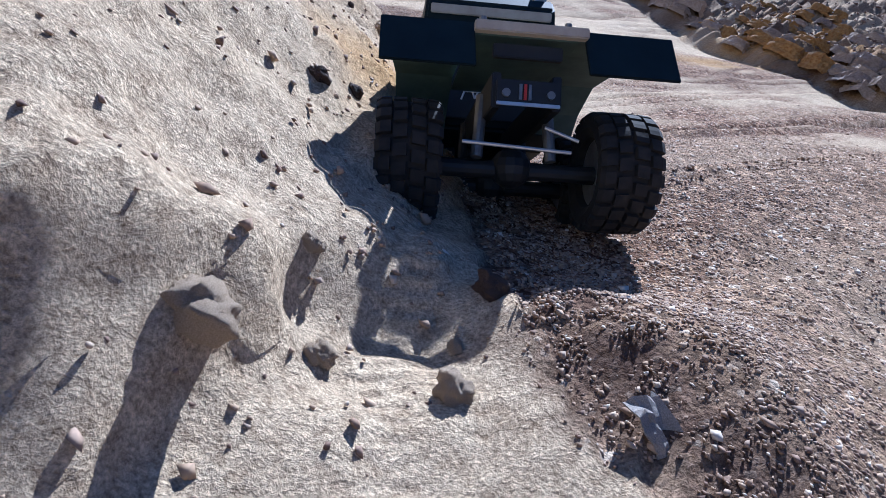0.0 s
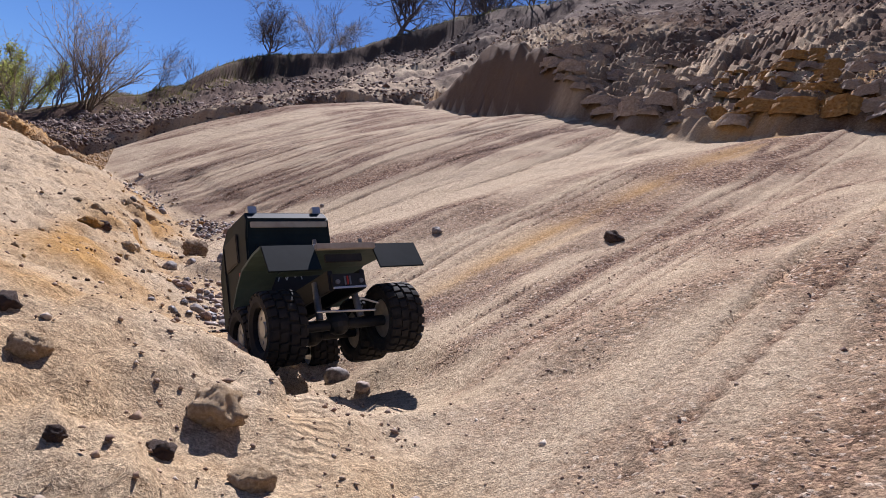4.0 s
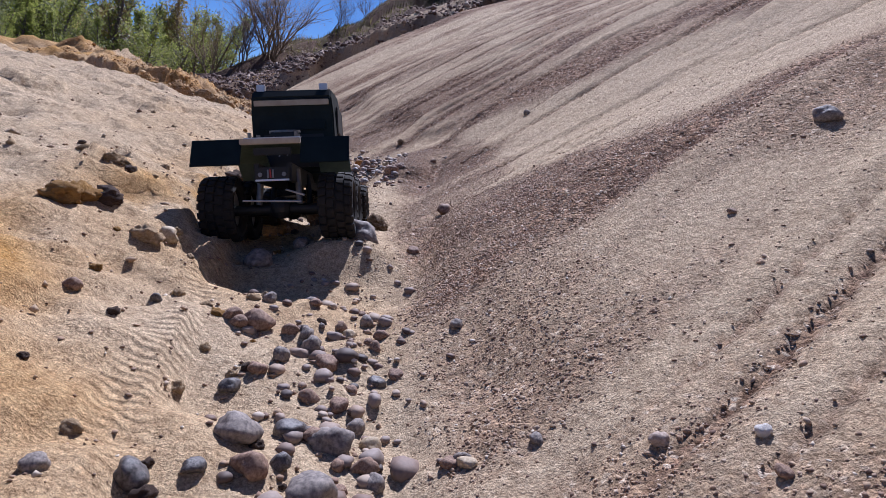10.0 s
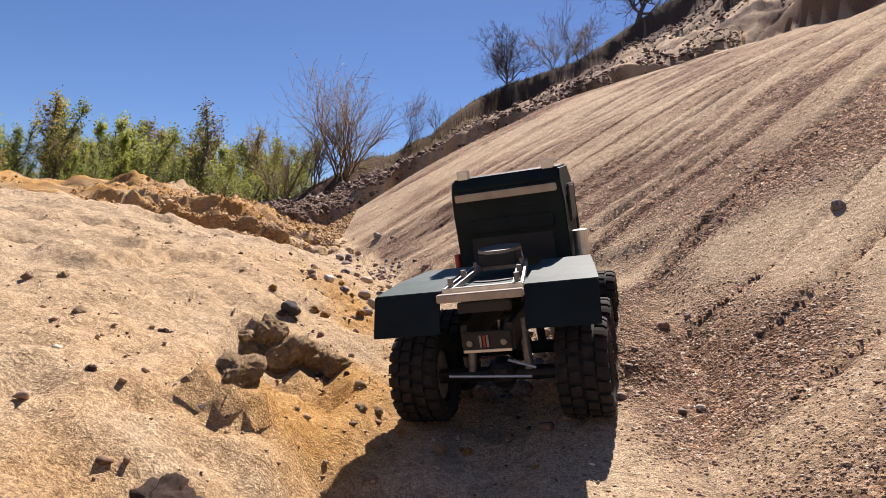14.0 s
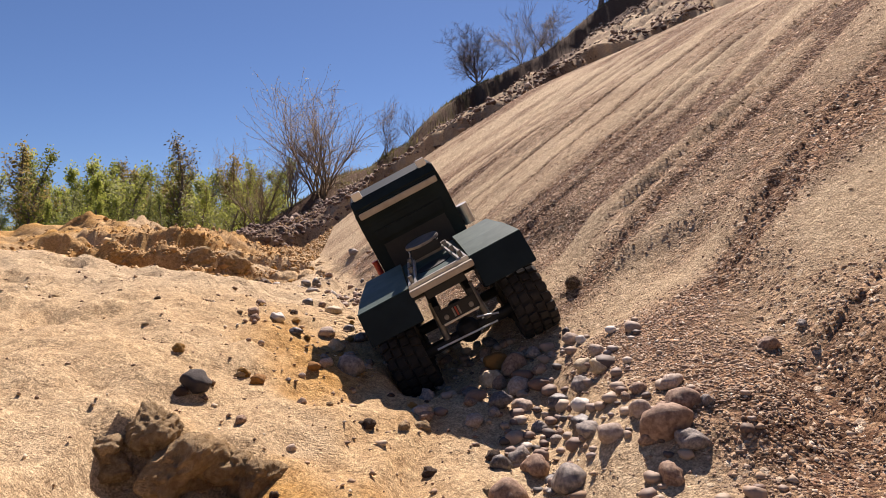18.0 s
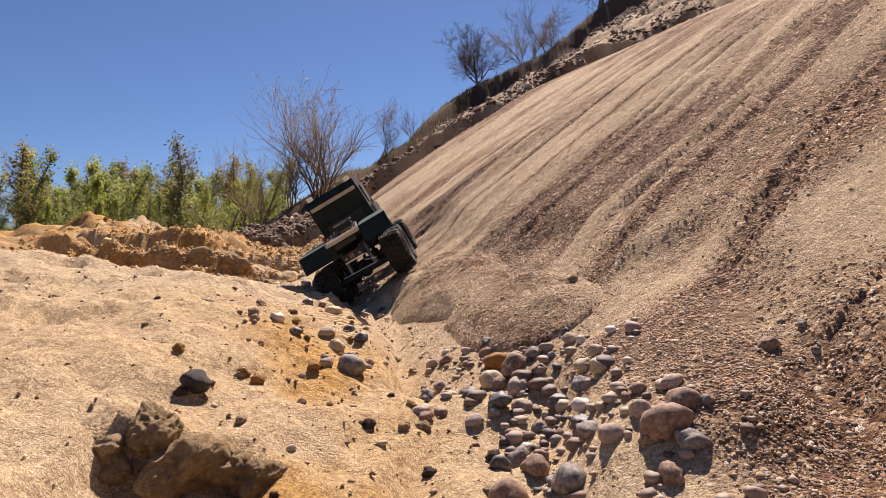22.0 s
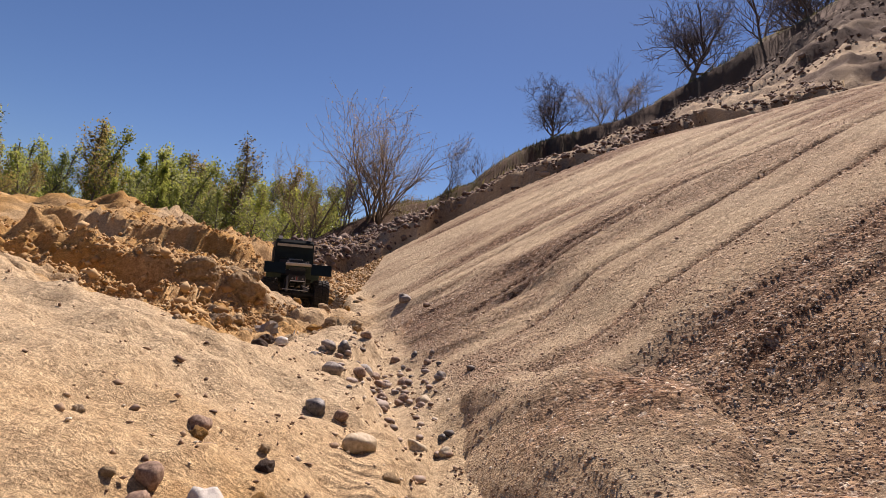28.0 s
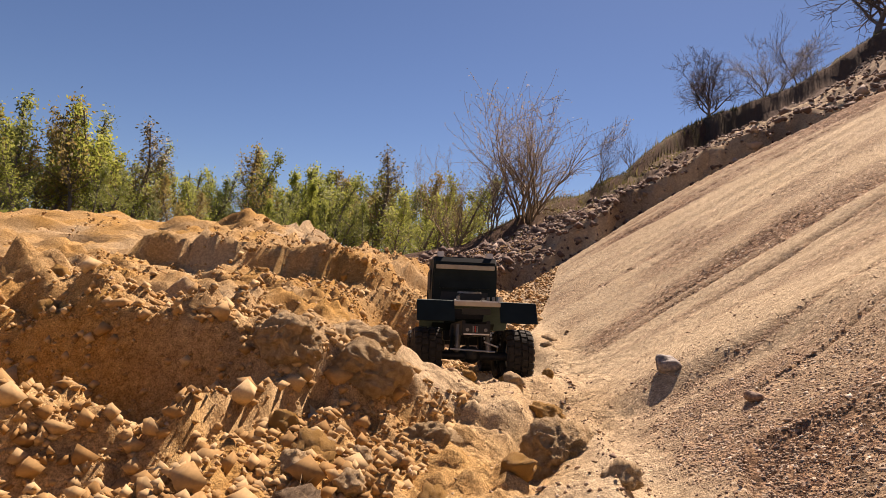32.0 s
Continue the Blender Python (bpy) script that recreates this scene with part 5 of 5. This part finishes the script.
def strew_pebbles():
    rng = np.random.default_rng(17)
    shapes = []
    for k in range(6):
        me = stone_mesh("pebble", 300 + k, PEBBLE_MIX, 2, 0.40, 0.66, 1.8)
        v = np.array([p.co[:] for p in me.vertices])
        shapes.append((v, np.array([p.vertices[:] for p in me.polygons])))
        bpy.data.meshes.remove(me)
    n = 430
    mid = rng.choice([-0.85, -0.7, 0.72, 0.80, 1.75], n)
    y = rng.normal(mid, np.where(mid < 0, 0.25, 0.17))
    x = np.interp(y, *TOE) + rng.normal(np.where((y > 0.3) & (y < 1.2), 0.005, -0.045), 0.05, n)
    size = np.minimum(0.007 + rng.exponential(0.006, n), 0.028)
    joined("pebbles", shapes, rng.integers(0, 6, n), x, y, land(x, y)[0] + size * 0.10, size, rng.uniform(0, 6.28, n), PEBBLE_MIX, "mixed small pebbles heaped at the slope's foot", "pebbles")


strew_pebbles()
RUBBLE = island_material("hill_rubble", ((0.0, (0.085, 0.05, 0.038)), (0.5, (0.16, 0.10, 0.075)), (0.82, (0.27, 0.19, 0.14)), (1.0, (0.42, 0.33, 0.26))), 0.95)
CRUMB = island_material("sand_crumb", ((0.0, (0.33, 0.18, 0.06)), (0.5, (0.46, 0.28, 0.115)), (1.0, (0.60, 0.42, 0.22))), 0.95)


def strew_rubble():
    rng = np.random.default_rng(9)
    shapes = grain_shapes(9, 8)
    for name, n, a0, a1, label in (("hill_rubble", 16000, -20.0, 24.5, "broken earth and rubble on the far hillside"), ("cliff_rubble", 14000, 25.0, 112.0, "broken sandstone rubble on the cliff")):
        az = rng.uniform(a0, a1, n)
        u = rng.random(n) ** 1.6 * 0.88
        edge, rr = np.interp(az, *EDGE), np.interp(az, *RIDGE_R)
        r = edge + 0.25 + u * (rr - edge - 0.25)
        x, y = np.sin(np.radians(az)) * r, np.cos(np.radians(az)) * r
        keep = fbm(x * 1.4, y * 1.4, 3, 97) > -0.12
        x, y, r = x[keep], y[keep], r[keep]
        size = np.minimum((0.0028 + rng.exponential(0.0024, len(x))) * r, 0.16)
        joined(name, shapes, rng.integers(0, 9, len(x)), x, y, land(x, y)[0] + 0.08 * size, size, rng.uniform(0, 6.28, len(x)), RUBBLE, label, "rubble")
    n = 52000
    y = 1.8 + 4.7 * rng.random(n) ** 1.6
    x = -0.5 - 0.06 * y - rng.exponential(0.9, n)
    keep = (fbm(x * 2.3, y * 2.3, 3, 99) > -0.15) & (x > -5) & (y > 1.84 - 0.25 * (x + 0.6))
    x, y = x[keep], y[keep]
    size = np.minimum(0.004 + rng.exponential(0.0055, len(x)), 0.040)
    joined("sand_crumbs", shapes, rng.integers(0, 9, len(x)), x, y, land(x, y)[0] + 0.12 * size, size, rng.uniform(0, 6.28, len(x)), CRUMB, "crumbs of churned orange sand beside the track", "sand")


strew_rubble()


# ---- trees ----
def tubes(name, paths, mat, parent=None, sides=5, label=""):
    """Limbs: each path is a list of (point, radius)."""
    vs, fs = [], []
    ring = [(math.cos(2 * math.pi * j / sides), math.sin(2 * math.pi * j / sides)) for j in range(sides)]
    for path in paths:
        base = len(vs)
        way = (path[-1][0] - path[0][0]).normalized()
        a = way.orthogonal().normalized()
        b = way.cross(a)
        for p, r in path:
            vs += [(p + a * (c * r) + b * (n * r))[:] for c, n in ring]
        for k in range(len(path) - 1):
            for j in range(sides):
                u, v = base + k * sides + j, base + k * sides + (j + 1) % sides
                fs.append((u, v, v + sides, u + sides))
    me = bpy.data.meshes.new(name)
    me.from_pydata(vs, [], fs)
    me.polygons.foreach_set("use_smooth", [True] * len(fs))
    me.materials.append(mat)
    ob = new(name, me)
    if parent:
        ob.parent = parent
    return tagged(ob, label)


def grow(rng, start, way, length, radius, depth, out, tips, spread=0.55, lift=0.12, kids=(2, 4), least=0.0):
    path, p, w = [], start.copy(), way.normalized()
    steps = 5 if depth > 1 else 3
    for k in range(steps + 1):
        path.append((p.copy(), max(radius * (1 - 0.62 * k / steps), least)))
        if depth <= 1:
            tips.append(p.copy())
        w = (w + Vector((rng.gauss(0, 0.16), rng.gauss(0, 0.16), rng.gauss(0, 0.10) + lift * 0.4))).normalized()
        p = p + w * length / steps
    out.append(path)
    if depth <= 0:
        return
    for n in range(rng.randint(*kids) + (1 if depth != 2 else 2)):
        k = rng.randint(1 if depth < 3 else 2, steps)
        q, r = path[k]
        side = Vector((rng.gauss(0, 1), rng.gauss(0, 1), rng.gauss(0, 0.5))).normalized()
        grow(rng, q, (w * (1 - spread) + side * spread + Vector((0, 0, lift))).normalized(), length * rng.uniform(0.56, 0.84), r * 0.66, depth - 1, out, tips, spread, lift, kids, least)


def leaves(name, spots, size, mat, parent, rng, label=""):
    vs, fs = [], []
    for p in spots:
        a = Vector((rng.gauss(0, 1), rng.gauss(0, 1), rng.gauss(0, 1))).normalized()
        b = a.orthogonal().normalized()
        s = size * rng.uniform(0.6, 1.4)
        k = len(vs)
        vs += [p - a * s * 0.5, p + b * s * 0.28, p + a * s * 0.5, p - b * s * 0.28]
        fs.append((k, k + 1, k + 2, k + 3))
    me = bpy.data.meshes.new(name)
    me.from_pydata([v[:] for v in vs], [], fs)
    me.materials.append(mat)
    ob = new(name, me)
    ob.parent = parent
    return tagged(ob, label)


def limb(rng, start, way, length, radius, depth, out, tips, angle, least):
    """A limb that wanders and carries side limbs along its length."""
    steps = 6 if depth > 1 else 4
    path, ways, p, w = [], [], start.copy(), way.normalized()
    for k in range(steps + 1):
        path.append((p.copy(), max(radius * (1 - 0.72 * k / steps), least)))
        ways.append(w.copy())
        w = (w + Vector((rng.gauss(0, 0.17), rng.gauss(0, 0.17), rng.gauss(0.05, 0.13)))).normalized()
        p = p + w * length / steps
    out.append(path)
    if depth < 2:
        tips += [q for q, _ in path[1:]]
    if depth == 0:
        return
    for n in range(rng.randint(6, 8) if depth > 1 else rng.randint(5, 7)):
        k = min(steps, 1 + int((n + rng.random()) / 7.5 * steps))
        side = Vector((rng.gauss(0, 1), rng.gauss(0, 1), rng.gauss(0.15, 0.8)))
        side = (side - ways[k] * side.dot(ways[k])).normalized()
        a = angle * rng.uniform(0.7, 1.25)
        limb(rng, path[k][0], ways[k] * math.cos(a) + side * math.sin(a), length * rng.uniform(0.40, 0.66), path[k][1] * 0.72, depth - 1, out, tips, angle, least)


def bare_tree(x, y, h, seed, label, depth=3, mat=BARK, wide=0.8, stems=1, budded=None, density=2, z=None, lean=-0.06):
    """Stems that fork low down into boughs; wide is the spread of the boughs, in radians."""
    rng = random.Random(seed)
    tree = new("tree")
    tagged(tree, label, "tree", "trees along the ridge")
    out, tips = [], []
    if stems == 1:
        limb(rng, Vector((0, 0, -0.03 * h)), Vector((lean, 0, 1)), h * 0.24, h * 0.032, 0, out, [], 0.6, 0)
        fork = out[0]
        for k in range(7):
            a = 6.283 * (k + rng.uniform(-0.3, 0.3)) / 7
            b = wide * rng.uniform(0.35, 1.3)
            way = Vector((math.cos(a) * math.sin(b) + lean, math.sin(a) * math.sin(b), math.cos(b)))
            limb(rng, fork[2 + k % 3][0], way, h * rng.uniform(0.36, 0.52), h * 0.013, depth, out, tips, 0.85, h * 0.0014)
    else:
        for k in range(stems):
            a, b = rng.uniform(0, 6.283), wide * math.sqrt(rng.random())
            way = Vector((math.cos(a) * math.sin(b) + lean, math.sin(a) * math.sin(b), math.cos(b)))
            limb(rng, Vector((math.cos(a) * 0.05 * h, math.sin(a) * 0.05 * h, -0.03 * h)), way, h * rng.uniform(0.62, 0.86), h * 0.011, depth - 1 if stems > 4 else depth, out, tips, 0.60, h * 0.0013)
    tubes("trunk", out[:1], mat, tree, 7)
    tagged(tubes("crown", out[1:], mat, tree, 3, "bare spring branches"), "bare spring branches", kind="stuff")
    if budded:
        spots = [t + Vector((rng.gauss(0, 1), rng.gauss(0, 1), rng.gauss(0, 1))) * h * 0.015 for t in tips for _ in range(density)]
        leaves("foliage", spots, h * 0.014, budded, tree, rng, "sparse opening spring leaves")
    tree.location = (x, y, height(x, y) if z is None else z)
    return tree


def bearing(az, r):
    return math.sin(radians(az)) * r, math.cos(radians(az)) * r


def plant_ridge():
    for az, r, h, seed, label, mat, bud, dens, stems, depth, wide in (
        (3.9, 26.5, 2.9, 1, "small bare tree with a round crown on the ridge", BARK, None, 1, 1, 3, 0.80),
        (8.2, 28.5, 2.4, 2, "pinkish budding bush tree on the ridge", TWIG, BLOSSOM, 1, 4, 3, 0.75),
        (10.6, 29.0, 2.3, 12, "thin bare tree on the ridge", BARK, None, 1, 2, 3, 0.45),
        (15.2, 29.3, 5.6, 3, "broad bare oak tree on the ridge", BARK, None, 1, 1, 3, 1.15),
        (20.5, 27.0, 5.8, 4, "many-stemmed bare tree on the ridge", BARK, None, 1, 3, 3, 0.55),
        (24.0, 24.0, 4.6, 5, "bare tree with fine twigs on the ridge", BARK, None, 1, 1, 3, 0.95),
        (28.5, 18.5, 3.0, 6, "bare tree with fine twigs on the ridge", BARK, None, 1, 4, 3, 0.65),
        (52.0, 10.9, 1.0, 7, "low bare shrub on the ridge", BARK, None, 1, 5, 3, 0.9),
        (-5.0, 15.5, 1.3, 8, "small bare tree beside the slope", BARK, None, 1, 2, 3, 0.4),
        (-2.0, 17.5, 0.9, 9, "dark bare shrub on the ridge", BARK, None, 1, 6, 3, 0.7),
        (-10.6, 10.4, 1.75, 10, "tall pale budding bush at the slope's edge", TWIG, BLOSSOM, 2, 12, 3, 0.75),
        (-13.0, 10.2, 1.15, 13, "slim grey bare bush at the slope's edge", BARK, None, 1, 6, 3, 0.35),
        (-15.8, 10.0, 1.0, 11, "rust-coloured budding bush at the slope's edge", TWIG, LEAF_RUST, 2, 7, 3, 0.45),
    ):
        x, y = bearing(az, r)
        bare_tree(x, y, h, seed, label, depth, mat, wide, stems, bud, dens)


plant_ridge()


def leafy_tree(seed, h, narrow, mat, bark, count):
    rng = random.Random(seed)
    tree = new("tree")
    out, tips = [], []
    grow(rng, Vector((0, 0, -0.1)), Vector((rng.gauss(0, 0.05), rng.gauss(0, 0.05), 1)), h * 0.95, h * 0.018, 0, out, tips)
    trunk = out[0]
    for k in range(22):
        u = rng.uniform(0.05, 1.0)
        j = min(int(u * 3), 2)
        p = trunk[j][0].lerp(trunk[j + 1][0], u * 3 - j)
        a = rng.uniform(0, 6.28)
        way = Vector((math.cos(a), math.sin(a), 0.55))
        grow(rng, p, way, h * narrow * (1.15 - u) * rng.uniform(0.7, 1.2), h * 0.006, 1, out, tips, 0.5, 0.3, (1, 2))
    tubes("trunk", out[:1], bark, tree, 6)
    tagged(tubes("limb", out[1:], bark, tree, 3), kind="stuff")
    spots = [rng.choice(tips) + Vector((rng.gauss(0, 1), rng.gauss(0, 1), rng.gauss(0, 1.3))) * h * 0.028 for _ in range(count)]
    leaves("foliage", spots, h * 0.028, mat, tree, rng)
    return tree


def plant_forest():
    rng = random.Random(77)
    kinds = [leafy_tree(100 + k, 5.5, nar, mat, BARK, 1600) for k, (nar, mat) in enumerate(((0.22, LEAF_DARK), (0.30, LEAF_FRESH), (0.20, LEAF_FRESH), (0.34, LEAF_RUST), (0.26, LEAF_DARK), (0.32, LEAF_FRESH)))]
    for k in kinds:
        tagged(k, "young leafing birch in the woodland edge", "tree", "woodland edge")
    spots = []
    for k in range(190):
        az = rng.uniform(-78, -13)
        spots.append((az, rng.uniform(30, 46), 1.0))
    for k in range(26):
        spots.append((rng.uniform(-62, -17), rng.uniform(24, 30), 0.55))
    for n, (az, r, big) in enumerate(spots):
        x, y = bearing(az, r)
        k = rng.choice(kinds)
        s = big * rng.uniform(0.55, 0.85) * (1 + 0.35 * max(0, min(1, (-az - 38) / 14)))
        m = Matrix.LocRotScale((x, y, height(x, y) - 0.1), Euler((0, 0, rng.uniform(0, 6.28))), None)
        t = copy_thing(k, m)
        t.scale = (s, s, s * rng.uniform(0.9, 1.15))
    for k in kinds:
        x, y = bearing(rng.uniform(-60, -20), 44)
        k.location = (x, y, height(x, y) - 0.1)
    for dx, dy, s in ((3.26, -1.25, 0.11), (3.5, -1.0, 0.08), (3.4, -1.5, 0.13)):
        t = copy_thing(kinds[3 if s < 0.1 else 0], Matrix.Translation((dx, dy, height(dx, dy) - 0.03)))
        t.scale = (s * 1.4, s * 1.4, s)
        tagged(t, "small green shrub clinging to the cliff", "shrub", "shrubs on the cliff")
    # fresh green bushes where the woodland meets the slope
    for az, r, s, k in ((-15.5, 10.6, 0.19, 1), (-17.0, 11.5, 0.22, 5), (-14.0, 11.5, 0.2, 2), (-18.5, 13, 0.24, 1), (-20.5, 15, 0.27, 5)):
        x, y = bearing(az, r)
        t = copy_thing(kinds[k], Matrix.Translation((x, y, height(x, y) - 0.02)))
        t.scale = (s * 1.2, s * 1.2, s)
        tagged(t, "fresh green birch sapling at the slope's edge")


plant_forest()


def ridge_grass():
    """Dry grass that hangs over the ridge, and on the mound beside the slope."""
    rng = np.random.default_rng(21)
    n = 14000
    az = np.where(rng.random(n) < 0.35, rng.uniform(-9, 5, n), rng.uniform(-14, 60, n))
    rr = np.interp(az, *RIDGE_R)
    u = np.where((az < 4) & (rng.random(n) < 0.6), rng.uniform(0.75, 1.0, n), rng.uniform(0.985, 1.03, n))
    r = np.interp(az, *EDGE) * (1 - u) + rr * u
    x, y = np.sin(np.radians(az)) * r, np.cos(np.radians(az)) * r
    z = land(x, y)[0]
    tall = (0.0016 + rng.exponential(0.0013, n)) * r
    blade = np.array([[-0.12, 0, -0.2], [0.12, 0, -0.2], [0.25, 0.15, 1.0]])
    joined("ridge_grass", [(blade, np.array([[0, 1, 2]]))], np.zeros(n, int), x, y, z, tall, rng.uniform(0, 6.28, n), GRASS, "dry grass along the ridge", "grass")


ridge_grass()


def motions():
    rows = [(t, pose(x, y, z, rx, ry, rz)) for t, x, y, z, rx, ry, rz in TRUCK]
    walk(truck, rows)
    walk(slide, [(0, pose(0.10, 0.05, -0.075)), (18.2, pose(0.10, 0.05, -0.075)), (19.2, pose(0.06, 0.03, -0.030)), (20.5, pose(0.02, 0.01, -0.010)), (22.5, pose(0, 0, 0)), (32, pose(0, 0, 0))])
    times = [k * 0.2 for k in range(161)]
    px = np.interp(times, [r[0] for r in TRUCK], [r[1] for r in TRUCK])
    py = np.interp(times, [r[0] for r in TRUCK], [r[2] for r in TRUCK])
    rz = np.radians(np.interp(times, [r[0] for r in TRUCK], [r[6] for r in TRUCK]))
    run = np.concatenate([[0], np.cumsum(np.diff(px) * -np.sin(rz[1:]) + np.diff(py) * np.cos(rz[1:]))])
    for wheel, s, y in WHEELS:
        walk(wheel, [(t, pose(s * 0.0965, y, 0.055, -math.degrees(g / 0.055))) for t, g in zip(times, run)])


motions()
